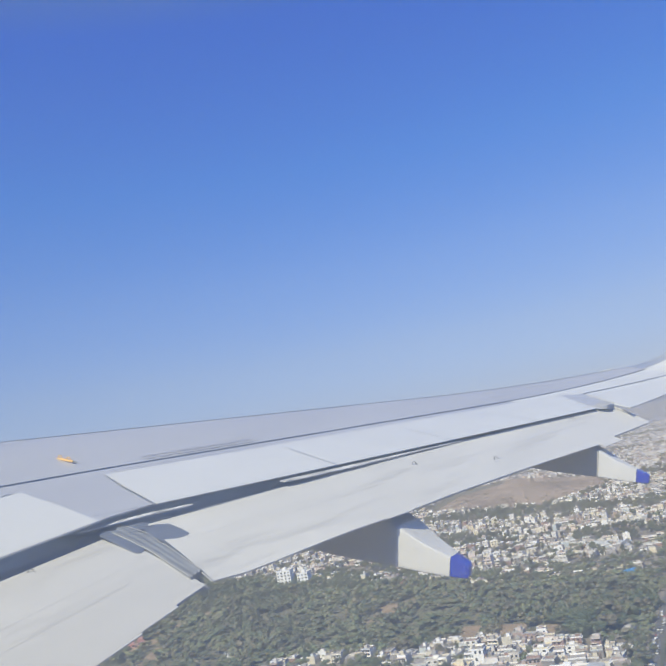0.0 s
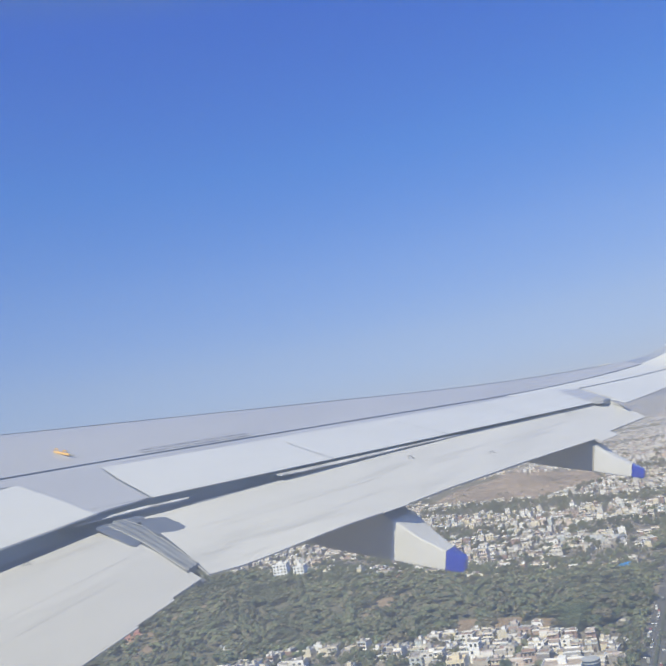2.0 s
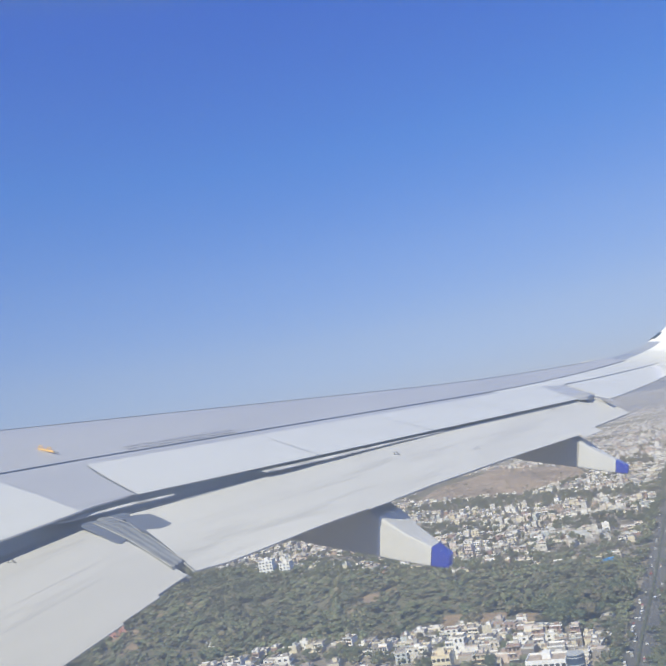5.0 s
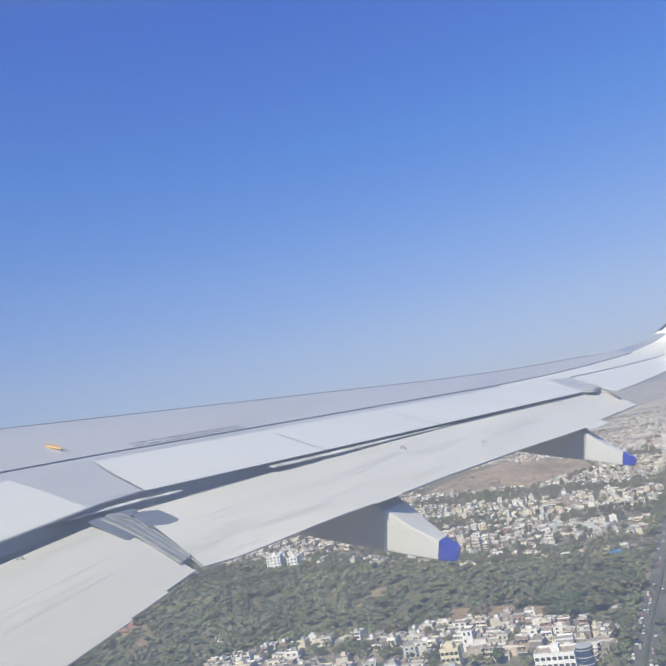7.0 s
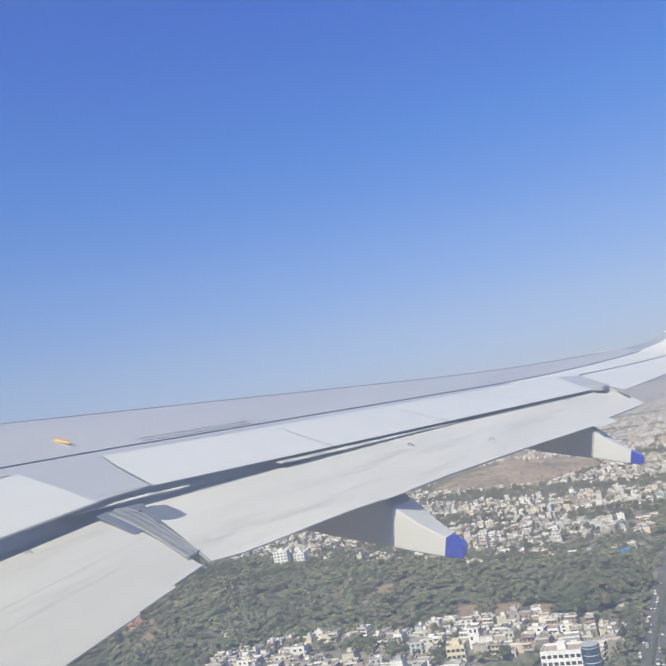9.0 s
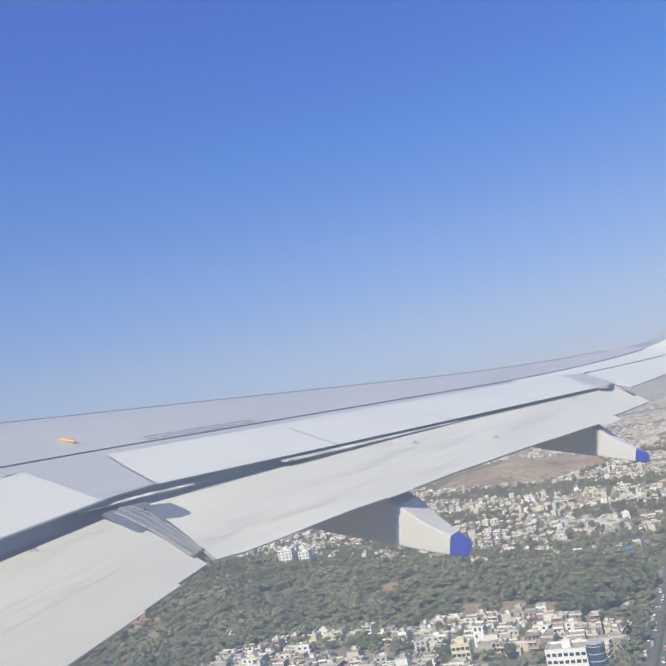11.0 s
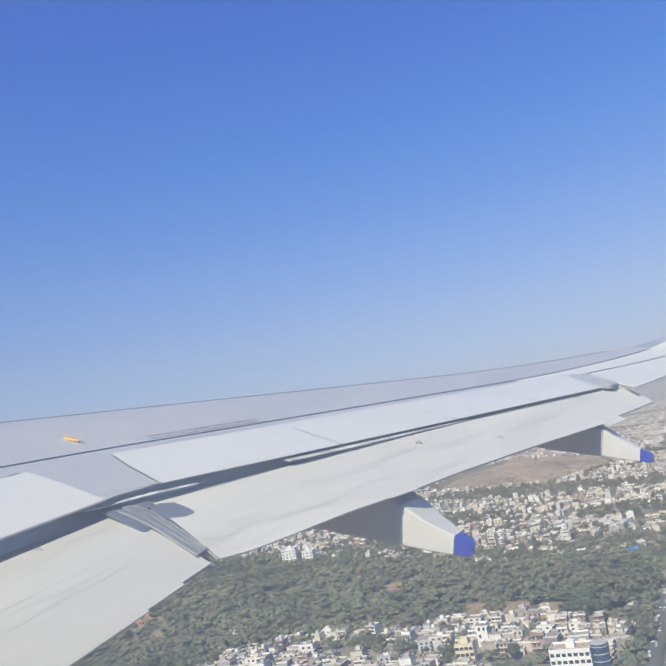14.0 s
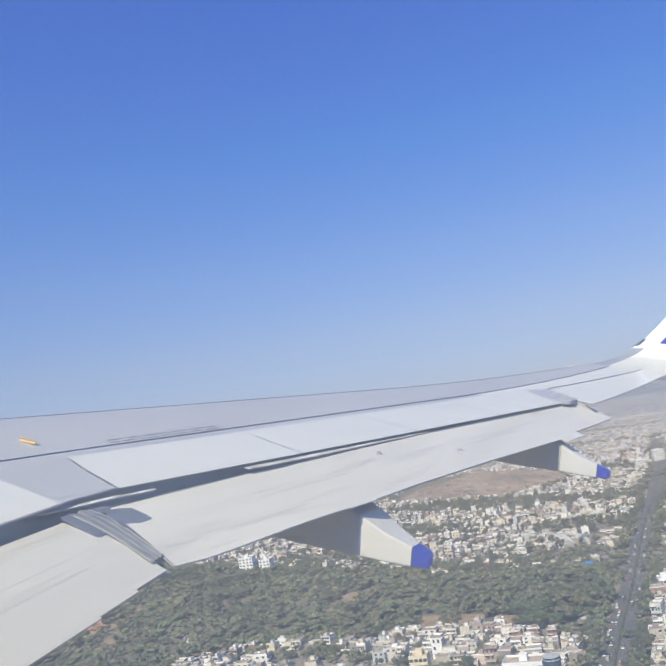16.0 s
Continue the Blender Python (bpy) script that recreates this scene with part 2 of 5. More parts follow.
def skin_top(x, y):
    """Height of the wing box's upper face."""
    c = seam_x(y) - nose_x(y)
    u = (x - nose_x(y)) / c
    hump = np.interp(u, (0.09, 0.2, 0.4, 0.6, 0.8, 1.0), (0.0, 0.022, 0.035, 0.03, 0.016, 0.0))
    return rise(y) + float(hump) * c * 0.45


def span(a, b, n):
    return [a + (b - a) * k / (n - 1) for k in range(n)]


def wing_box():
    bm = bmesh.new()
    rings = []
    for y in span(1.5, 16.95, 34):
        a, b, z = nose_x(y), seam_x(y), rise(y)
        c = b - a
        thick = 0.52 - 0.024 * (y - 2)
        upper = [(0.0, -0.42), (0.008, -0.22), (0.025, -0.09), (0.05, -0.025), (0.09, 0.0), (0.2, 0.022), (0.4, 0.035), (0.6, 0.03), (0.8, 0.016), (1.0, 0.0)]
        lower = [(1.0, -0.75), (0.6, -1.0), (0.3, -0.98), (0.1, -0.8), (0.03, -0.62)]
        ring = [(a + c * u, y, z + (w * thick if u < 0.09 else w * c * 0.45)) for u, w in upper]
        ring += [(a + c * u, y, z + w * thick) for u, w in lower]
        rings.append(ring)
    loft(bm, rings)
    return part("wing_box", bm, SKIN, wing, "grey painted wing skin", True)


skin = wing_box()
bm = bmesh.new()
tube(bm, [(nose_x(y) + 0.11 * (seam_x(y) - nose_x(y)), y, skin_top(nose_x(y) + 0.11 * (seam_x(y) - nose_x(y)), y) + 0.001) for y in span(2.2, 16.6, 40)], 0.006, 6)
part("slat_joint", bm, RECESS, skin, "thin dark joint behind the leading edge slats")


def rear_deck():
    bm = bmesh.new()
    rings = []
    for y in span(1.9, 13.35, 30):
        a, b, z = seam_x(y) + 0.03, spoiler_rear(y) - 0.04 if y > 6.4 else 5.96, rise(y) - 0.007
        rings.append([(a, y, z), (b, y, z), (b, y, z - 0.012), (a + 0.2, y, z - 0.16), (a, y, z - 0.16)])
    loft(bm, rings)
    return part("rear_deck", bm, SKIN, wing)


rear_deck()


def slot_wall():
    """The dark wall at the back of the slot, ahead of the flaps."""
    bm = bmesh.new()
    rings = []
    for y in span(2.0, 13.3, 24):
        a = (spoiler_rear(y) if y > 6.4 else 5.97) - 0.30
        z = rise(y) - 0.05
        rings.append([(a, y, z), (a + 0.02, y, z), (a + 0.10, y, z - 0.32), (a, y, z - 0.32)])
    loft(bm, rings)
    return part("slot_wall", bm, CAVITY, wing, "flap slot wall, coloured blue like the slot's shade")


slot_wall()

# spoilers: inboard and outboard limits along the rear edge, and how far the side edges lean
for k, (y0, y1, lean0, lean1) in enumerate(((6.61, 8.36, 0.54, 0.55), (8.36, 9.95, 0.55, 0.52), (9.95, 11.49, 0.52, 0.62), (11.49, 12.90, 0.62, 0.98))):
    bm = bmesh.new()
    g = 0.006
    rings = []
    for u in (0.0, 0.006, 0.994, 1.0):
        ring = []
        for v, lift in ((0.0, -0.008), (0.012, 0.0), (0.5, 0.006), (0.99, 0.002), (1.0, 0.0)):
            ya, yb = y0 + g + (lean0 * (1 - v)), y1 - g + (lean1 * (1 - v))
            y = ya + (yb - ya) * u
            yr = y0 + g + (y1 - y0 - 2 * g) * u
            x = spoiler_front(y) * (1 - v) + spoiler_rear(yr) * v
            ring.append((x, y, rise(y) + lift))
        ring += [(p[0], p[1], p[2] - 0.005) for p in ring[::-1]]
        rings.append(ring)
    loft(bm, rings)
    plate = part("spoiler", bm, PANEL, wing, "light grey outboard spoiler panel, retracted")
    for ye, lean, first in ((y0, lean0, 0.04),) * (k == 0) + ((y1, lean1, 0.3),) * (k < 3):
        bm = bmesh.new()
        edge = []
        for v in (first, 0.5 * first + 0.4, 0.85, 1.0):
            y = ye + lean * (1 - v)
            x = spoiler_front(y) * (1 - v) + spoiler_rear(ye) * v
            w = 0.0014 + 0.0030 * v * v
            proud = 0.0065 if ye > y0 else 0.0005
            edge.append([(x, y - w, rise(y) + proud), (x, y + w, rise(y) + proud), (x, y + w, rise(y) - 0.01), (x, y - w, rise(y) - 0.01)])
        loft(bm, edge)
        part("edge_seal", bm, RECESS, plate, "dark narrow seal")

bm = bmesh.new()
rings = []
for y0, f in ((2.4, 0), (6.085, 0), (6.115, 1)):
    ring = []
    for v, lift in ((0.0, -0.008), (0.02, 0.006), (0.5, 0.014), (0.98, 0.008), (1.0, 0.003)):
        x, y = 4.94 + 1.04 * v, y0 + 0.30 * (1 - v)
        ring.append((x, y, rise(y) + lift - 0.008 * f))
    ring += [(p[0], p[1], p[2] - 0.012) for p in ring[::-1]]
    rings.append(ring)
loft(bm, rings)
part("spoiler", bm, PANEL, wing, "light grey inboard spoiler panel, retracted")


def flap_section(x0, y0, z0, x1, y1, z1):
    """An aerofoil from its visible front edge to the trailing edge, with a nose that dips ahead into the slot."""
    pts = []
    for u, w in ((-0.22, -0.07), (-0.19, -0.035), (-0.055, -0.003), (0.0, 0.0), (0.15, 0.012), (0.35, 0.018), (0.6, 0.014), (0.85, 0.006), (1.0, 0.0),
                 (1.0, -0.010), (0.6, -0.06), (0.2, -0.11), (-0.05, -0.13), (-0.18, -0.11)):
        pts.append((x0 + (x1 - x0) * u, y0 + (y1 - y0) * u, z0 + (z1 - z0) * u + w))
    return pts


def flap_z(x, y):
    r = spoiler_rear(y) if y > 6.3 else 6.0
    return rise(y) - 0.10 + 0.052 * min(1.0, max(0.0, y - 6.6) / 2.2) - 0.18 * (x - r)


def te_drop(u):
    """How far the outboard flap's trailing edge droops below its plane along the span."""
    return float(np.interp(u, (0.17, 0.25, 0.30, 0.45, 0.63, 0.78, 1.0), (0.0, 0.024, 0.034, 0.048, 0.063, 0.068, 0.060)))


bm = bmesh.new()
rings = []
for u in span(0, 1, 28):
    x0, y0 = 6.10 + (8.32 - 6.10) * u, 6.44 + (13.42 - 6.44) * u
    x1, y1 = 6.89 + (8.83 - 6.89) * u, 6.14 + (13.30 - 6.14) * u
    rings.append(flap_section(x0, y0, flap_z(x0, y0), x1, y1, flap_z(x1, y1) - te_drop(u)))
loft(bm, rings)
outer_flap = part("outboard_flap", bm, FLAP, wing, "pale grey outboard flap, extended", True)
bm = bmesh.new()
rings = []
for u in span(0, 1, 10):
    x0, y0 = 6.04 + 0.05 * (1 - u), 2.3 + (6.17 - 2.3) * u
    x1, y1 = 6.885 + 0.16 * (1 - u) * 1.6, 2.3 + (6.055 - 2.3) * u
    rings.append(flap_section(x0 + 0.02, y0, flap_z(x0, y0) - 0.016, x1, y1, flap_z(x1, y1)))
loft(bm, rings)
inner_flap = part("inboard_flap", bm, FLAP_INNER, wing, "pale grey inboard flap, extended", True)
# nose and end faces darkened to stand for the slot's shade
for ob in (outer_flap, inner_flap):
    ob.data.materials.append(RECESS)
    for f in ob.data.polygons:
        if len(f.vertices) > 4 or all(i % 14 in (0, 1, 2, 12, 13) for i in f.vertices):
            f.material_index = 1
for ob in (outer_flap, inner_flap, skin):
    ob.data.set_sharp_from_angle(angle=radians(35))

# long faint panel joints and broken grease streaks along the flaps
def on_flap(outer, u, v, proud=0.0):
    """A point on a flap's upper face, u along the span and v along the chord."""
    if outer:
        x0, y0, x1, y1 = 6.10 + 2.22 * u, 6.44 + 6.98 * u, 6.89 + 1.94 * u, 6.14 + 7.16 * u
    else:
        x0, y0, x1, y1 = 6.06 + 0.05 * (1 - u), 2.3 + 3.87 * u, 6.885 + 0.256 * (1 - u), 2.3 + 3.755 * u
    hump = float(np.interp(v, (0, 0.15, 0.35, 0.6, 0.85, 1.0), (0, 0.012, 0.018, 0.014, 0.006, 0)))
    z = (flap_z(x0 if outer else x0 - 0.02, y0) - (0.0 if outer else 0.016)) * (1 - v) + (flap_z(x1, y1) - (te_drop(u) if outer else 0.0)) * v
    return Vector((x0 + (x1 - x0) * v, y0 + (y1 - y0) * v, z + hump + proud))


for outer, (u0, u1), v, wide in ((1, (0.02, 0.42), 0.36, 0.0030), (1, (0.05, 0.30), 0.45, 0.0024), (1, (0.45, 0.98), 0.40, 0.0026), (0, (0.05, 0.985), 0.425, 0.0034), (0, (0.05, 0.9), 0.60, 0.0022), (0, (0.1, 0.97), 0.13, 0.0024)):
    bm = bmesh.new()
    top = []
    for u in span(u0, u1, 30):
        p = on_flap(outer, u, v, 0.0007)
        w = wide * (0.55 + 0.2 * noise.noise((u * 19, v * 7, outer)))
        top.append([p + Vector((-w, 0, 0)), p + Vector((w, 0, -0.18 * w)), p + Vector((w, 0, -0.012)), p + Vector((-w, 0, -0.012))])
    loft(bm, top)
    part("joint_strip", bm, JOINT, outer_flap if outer else inner_flap, "thin smudged panel joint")
# dark lower lips that show under stretches of the trailing edges, and the tab over the outer fairing
for outer, u0, u1 in ((1, 0.305, 0.56), (1, 0.845, 0.99), (0, 0.915, 0.99)):
    bm = bmesh.new()
    top = []
    for u in span(u0, u1, 12):
        p = on_flap(outer, u, 1.0)
        top.append([p + Vector((-0.01, 0, -0.011)), p + Vector((0.003, 0, -0.011)), p + Vector((0.003, 0, -0.014)), p + Vector((-0.01, 0, -0.015))])
    loft(bm, top)
    part("edge_lip", bm, RECESS, outer_flap if outer else inner_flap, "dark lip under the trailing edge")
bm = bmesh.new()
slab(bm, [on_flap(1, 0.775, 0.97, 0.002), on_flap(1, 0.775, 1.0) + Vector((0.118, -0.066, -0.024)), on_flap(1, 0.842, 1.0) + Vector((0.116, -0.147, -0.024)), on_flap(1, 0.842, 1.0) + Vector((0.0, 0.0, 0.001)), on_flap(1, 0.842, 0.97, 0.002)], 0.008)
part("edge_tab", bm, FLAP, outer_flap)
for u, aft in ((0.912, 0.022), (0.814, 0.036)):
    bm = bmesh.new()
    slab(bm, [on_flap(0, 0.05, 0.96, 0.002 - 0.3 * (aft - 0.022)), on_flap(0, 0.05, 1.0) + Vector((aft, 0.0, -0.25 * aft)), on_flap(0, u, 1.0) + Vector((aft, 0.0, -0.25 * aft)), on_flap(0, u, 0.96, 0.002 - 0.3 * (aft - 0.022))], 0.008)
    part("edge_tab", bm, FLAP_INNER, inner_flap)
bm = bmesh.new()
slab(bm, [on_flap(1, 0.56, 0.97, 0.002), on_flap(1, 0.56, 1.0) + Vector((0.002, 0.0, 0.0)), on_flap(1, 0.775, 1.0) + Vector((0.045, 0.0, -0.009)), on_flap(1, 0.775, 0.97, 0.002)], 0.008)
part("edge_tab", bm, FLAP, outer_flap)
bm = bmesh.new()
slab(bm, [on_flap(1, 0.235, 0.97, 0.002), on_flap(1, 0.24, 1.0) + Vector((0.010, 0.0, -0.002)), on_flap(1, 0.285, 1.0) + Vector((0.012, 0.0, -0.002)), on_flap(1, 0.285, 0.97, 0.002)], 0.008)
part("edge_tab", bm, FLAP, outer_flap)


# bright ragged lips that stand in the slot behind the spoilers: span, how far aft of the spoilers' edge, width and depth
for y0, y1, aft, wide, deep in ((5.98, 6.89, ((5.98, -0.012), (6.35, 0.008), (6.89, 0.015)), ((5.98, 0.035), (6.6, 0.038), (6.89, 0.02)), 0.050),
                                (7.74, 10.15, ((7.74, -0.01), (8.0, 0.004), (8.6, 0.002), (9.2, -0.014), (10.15, -0.014)), ((7.74, 0.065), (8.2, 0.055), (8.6, 0.055), (9.1, 0.048), (9.6, 0.036), (10.15, 0.012)), 0.028)):
    bm = bmesh.new()
    rings = []
    for y in span(y0, y1, 40):
        edge = spoiler_rear(y) if y > 6.6 else 5.90 + 0.22 * (y - 6.0)
        x = edge + float(np.interp(y, *zip(*aft))) + 0.003 * noise.noise((y * 9, 4.0, 1.0))
        w = float(np.interp(y, *zip(*wide))) * (1 + 0.10 * noise.noise((y * 11, 2.0, 1.0)))
        z = rise(y) - deep
        rings.append([(x, y, z), (x + w, y, z - 0.004), (x + w, y, z - 0.012), (x, y, z - 0.010)])
    loft(bm, rings)
    part("slot_lip", bm, LIP, wing, "bright scuffed metal lip inside the flap slot")

# seal between the two flaps: a curved band of soft folds, with dark rub plates on both sides
def seal_point(u, w, up):
    """u from the slot to the trailing edge, w across from the inboard to the outboard edge."""
    a = [float(np.interp(u, (0, 0.2, 0.45, 0.75, 1), c)) for c in ((6.03, 6.18, 6.385, 6.61, 6.79), (6.165, 6.160, 6.138, 6.080, 6.036))]
    b = [float(np.interp(u, (0, 0.2, 0.45, 0.75, 1), c)) for c in ((6.00, 6.185, 6.435, 6.67, 6.775), (6.335, 6.355, 6.275, 6.198, 6.170))]
    x, y = a[0] + (b[0] - a[0]) * w, a[1] + (b[1] - a[1]) * w
    return Vector((x, y, flap_z(x, y) + up))


bm = bmesh.new()
rings = []
for u in span(0, 1, 30):
    ring = []
    for w in span(0, 1, 33):
        fold = 0.5 - 0.5 * math.cos(2 * math.pi * (w * 3.0 + 0.10 * math.sin(5 * u)))
        ring.append(seal_point(u, w, 0.016 + 0.011 * fold * (0.8 + 0.3 * noise.noise((u * 4, w * 3, 2.0))) + 0.004 * noise.noise((u * 9, w * 6, 5.0))))
    ring += [seal_point(u, 1, -0.02), seal_point(u, 0, -0.02)]
    rings.append(ring)
loft(bm, rings)
seal_ob = part("flap_seal", bm, SEAL, wing, "soft folded grey seal over the flap joint", True)
seal_ob.data.set_sharp_from_angle(angle=radians(50))
for w in (0.0, 1.0):
    bm = bmesh.new()
    tube(bm, [seal_point(u, w, 0.020) for u in span(0.02, 0.99, 24)], 0.0032, 6)
    part("edge_bead", bm, JOINT, seal_ob, "pale edge bead", True)
bm = bmesh.new()
slab(bm, [(x, y, flap_z(x, 6.1) - 0.045) for x, y in ((5.80, 5.95), (6.82, 5.98), (6.865, 6.06), (6.868, 6.13), (6.6, 6.3), (6.3, 6.45), (5.80, 6.55))], 0.012)
part("joint_filler", bm, SEAL, wing, "grey plate under the flap joint")
bm = bmesh.new()
tube(bm, [(6.775, 6.165, flap_z(6.775, 6.165) + 0.006), (6.885, 6.135, flap_z(6.885, 6.135) - 0.008)], 0.006, 6)
part("link_rod", bm, JOINT, wing, "pale worn end rod")
for proud, pts in ((0.022, ((6.12, 6.40), (6.138, 6.476), (6.204, 6.569), (6.331, 6.565), (6.395, 6.552), (6.403, 6.518), (6.376, 6.34), (6.208, 6.33))),
                   (0.020, ((6.00, 6.33), (6.020, 6.455), (6.10, 6.472), (6.127, 6.398), (6.13, 6.33))),
                   (0.018, ((5.985, 6.085), (6.00, 6.19), (6.10, 6.18), (6.345, 6.14), (6.352, 6.070), (6.33, 6.055), (6.12, 6.075)))):
    bm = bmesh.new()
    slab(bm, [(x, y, flap_z(x, y) + proud) for x, y in pts], 0.012)
    part("rub_plate", bm, RECESS, wing, "dark blue-grey rub plate on the flap")

# aileron and the fixed panel inboard of it
bm = bmesh.new()
rings = []
for u in (0.0, 0.02, *span(0.1, 0.9, 9), 0.98, 1.0):
    x0, y0 = 7.88 + 1.10 * u, 14.08 + 2.50 * u
    full = min(1.0, 0.15 + u * 4)
    x1, y1 = 8.60 + (9.36 - 8.60) * u, 13.12 + (16.3 - 13.12) * u
    ring = [(x0 + (x1 - x0) * v, y0 + (y1 - y0) * v, rise(y0 + (y1 - y0) * v) + w) for v, w in ((0.0, -0.01), (0.03, 0.012), (0.5, 0.016), (1.0, 0.0), (1.0, -0.012), (0.5, -0.06 * full), (0.0, -0.09 * full))]
    rings.append(ring)
loft(bm, rings)
aileron = part("aileron", bm, PANEL, wing, "light grey aileron")
bm = bmesh.new()
rings = []
for y in span(13.0, 17.1, 8):
    a, b = seam_x(y) + 0.03, max(seam_x(y) + 0.1, 7.88 + 0.44 * (y - 14.08) - 0.02 if y < 16.6 else 8.98)
    z = rise(y) - 0.004
    rings.append([(a, y, z), (b, y, z), (b, y, z - 0.10), (a, y, z - 0.10)])
loft(bm, rings)
part("tip_deck", bm, PANEL, wing)
bm = bmesh.new()
slab(bm, [(x, y, rise(y) - 0.004) for x, y in ((7.48, 13.90), (8.24, 12.92), (8.33, 12.99), (8.36, 13.36), (7.84, 14.10))], 0.012)
part("fixed_panel", bm, SKIN, wing)
bm = bmesh.new()
slab(bm, [(x, y, rise(y) + 0.003) for x, y in ((8.13, 13.06), (8.235, 12.96), (8.33, 13.0), (8.34, 13.32), (8.19, 13.44))], 0.01)
part("hinge_cover", bm, JOINT, wing, "grey hinge cover plate")
bm = bmesh.new()
slab(bm, [(x, y, rise(y) + 0.006) for x, y in ((8.30, 13.05), (8.36, 13.04), (8.38, 13.28), (8.33, 13.30))], 0.03)
part("hinge_gap", bm, RECESS, wing, "dark hinge recess")
bm = bmesh.new()
tube(bm, [(8.39, 13.26, rise(13.26) + 0.008), (8.595, 13.14, rise(13.14) + 0.004)], [0.010, 0.006], 8)
part("hinge_arm", bm, PANEL, wing, "light grey hinge arm")


bm = bmesh.new()
slab(bm, [(x, y, rise(y) + 0.002) for x, y in ((8.99, 16.62), (9.37, 16.34), (9.66, 17.12), (8.84, 17.14))], 0.08)
part("tip_fairing", bm, PANEL, wing, "white wing tip fairing")
bm = bmesh.new()
rings = []
for u in span(0, 1, 9):
    x, y = 7.868 + 1.10 * u, 14.08 + 2.50 * u
    z = rise(y)
    rings.append([(x - 0.014, y, z + 0.010), (x + 0.014, y, z + 0.013), (x + 0.014, y, z - 0.02), (x - 0.014, y, z - 0.02)])
loft(bm, rings)
part("hinge_line", bm, RECESS, aileron, "dark hinge gap")
# white strip paints the sunlight that the winglet throws on the aileron
bm = bmesh.new()
rings = []
for v in span(0.04, 0.985, 9):
    ring = []
    for u in (0.95 - 0.33 * v, 1.0 - 0.24 * v):
        x0, y0, x1, y1 = 7.88 + 1.10 * u, 14.08 + 2.50 * u, 8.60 + 0.76 * u, 13.12 + 3.18 * u
        y = y0 + (y1 - y0) * v
        ring.append((x0 + (x1 - x0) * v, y, rise(y) + float(np.interp(v, (0, 0.03, 0.5, 1), (-0.01, 0.012, 0.016, 0.0))) + 0.005))
    rings.append(ring + [(p[0], p[1], p[2] - 0.006) for p in ring[::-1]])
loft(bm, rings)
part("white_band", bm, WHITE, aileron, "white band painted for sun reflected onto the aileron's outer end")
for u in (0.62, 0.75, 0.88, 0.98):
    x, y = 8.60 + 0.76 * u, 13.12 + 3.18 * u
    bm = bmesh.new()
    tube(bm, [(x - 0.02, y, rise(y) - 0.006), (x + 0.15, y + 0.02, rise(y) - 0.028)], [0.007, 0.004], 5)
    part("static_wick", bm, RECESS, aileron, "thin dark static wick")


# winglet: sections carried along a curve that turns up from the tip
def winglet_section(s):
    """Leading edge, chord and cant at s from 0, the wing's tip, to 1, the winglet's top."""
    bend = min(1.0, s / 0.65)
    ang = radians(12) + radians(68) * (bend * bend * (3 - 2 * bend))
    return ang


bm = bmesh.new()
rings = []
py, pz, steps = 16.8, rise(16.8), 40
for k in range(steps + 1):
    s = k / steps
    ang = winglet_section(s)
    if k:
        py += math.cos(ang) * 3.4 / steps
        pz += math.sin(ang) * 3.4 / steps
    le = nose_x(16.8) + 0.03 + 0.70 * 3.4 * s
    chord = 1.50 * (1 - s) + 0.42 * s - 0.25 * math.sin(math.pi * s)
    nrm = Vector((0, -math.sin(ang), math.cos(ang)))
    ring = []
    for u, w in ((0, -0.02), (0.03, 0.008), (0.15, 0.02), (0.24, 0.021), (0.4, 0.02), (0.7, 0.01), (1.0, 0.0), (1.0, -0.006), (0.6, -0.06), (0.25, -0.09), (0.06, -0.07)):
        p = Vector((le + chord * u, py, pz)) + nrm * (w * (0.6 + 0.7 * chord) * min(1.0, 0.1 + s * 6))
        ring.append(tuple(p))
    rings.append(ring)
loft(bm, rings)
winglet = part("winglet", bm, WHITE, wing, "white upswept winglet", True)
winglet.data.set_sharp_from_angle(angle=radians(40))
winglet.data.materials.append(BLUE)
winglet.data.materials.append(WEDGE)
winglet.data.materials.append(PANEL)
for f in winglet.data.polygons[11 * steps:]:
    f.material_index = 3
for f in winglet.data.polygons[:11 * steps]:
    ring_no, side = divmod(f.index, 11)
    if ring_no > 12 and side in (4, 5):
        f.material_index = 1
    # blue-grey faces along the leading edge, below ring 11
    elif ring_no < 11 and side in (0, 1, 2, 10):
        f.material_index = 2
    elif ring_no < 7:
        f.material_index = 3
bm = bmesh.new()
lamp_rows = [[bm.verts.new(Vector(p) + Vector((-0.012, -0.006, 0.008))) for p in (r[10], r[0], r[1], Vector(r[1]).lerp(r[2], 0.55))] for r in rings[12:15]]
for p, q in zip(lamp_rows, lamp_rows[1:]):
    for i in range(3):
        bm.faces.new((p[i], p[i + 1], q[i + 1], q[i]))
bmesh.ops.solidify(bm, geom=list(bm.faces), thickness=0.006)
part("tip_lamp", bm, LAMP_GLASS, winglet, "dark tinted tip light cover", True)


bm = bmesh.new()
lens = [(16.22, 0.006), (16.32, 0.022), (16.45, 0.028), (16.58, 0.024), (16.70, 0.006)]
tube(bm, [(nose_x(y) + 0.03, y, rise(y) - 0.012) for y, r in lens], [r for y, r in lens], 8)
part("edge_light", bm, LENS, wing, "pale cream navigation light lens", True)


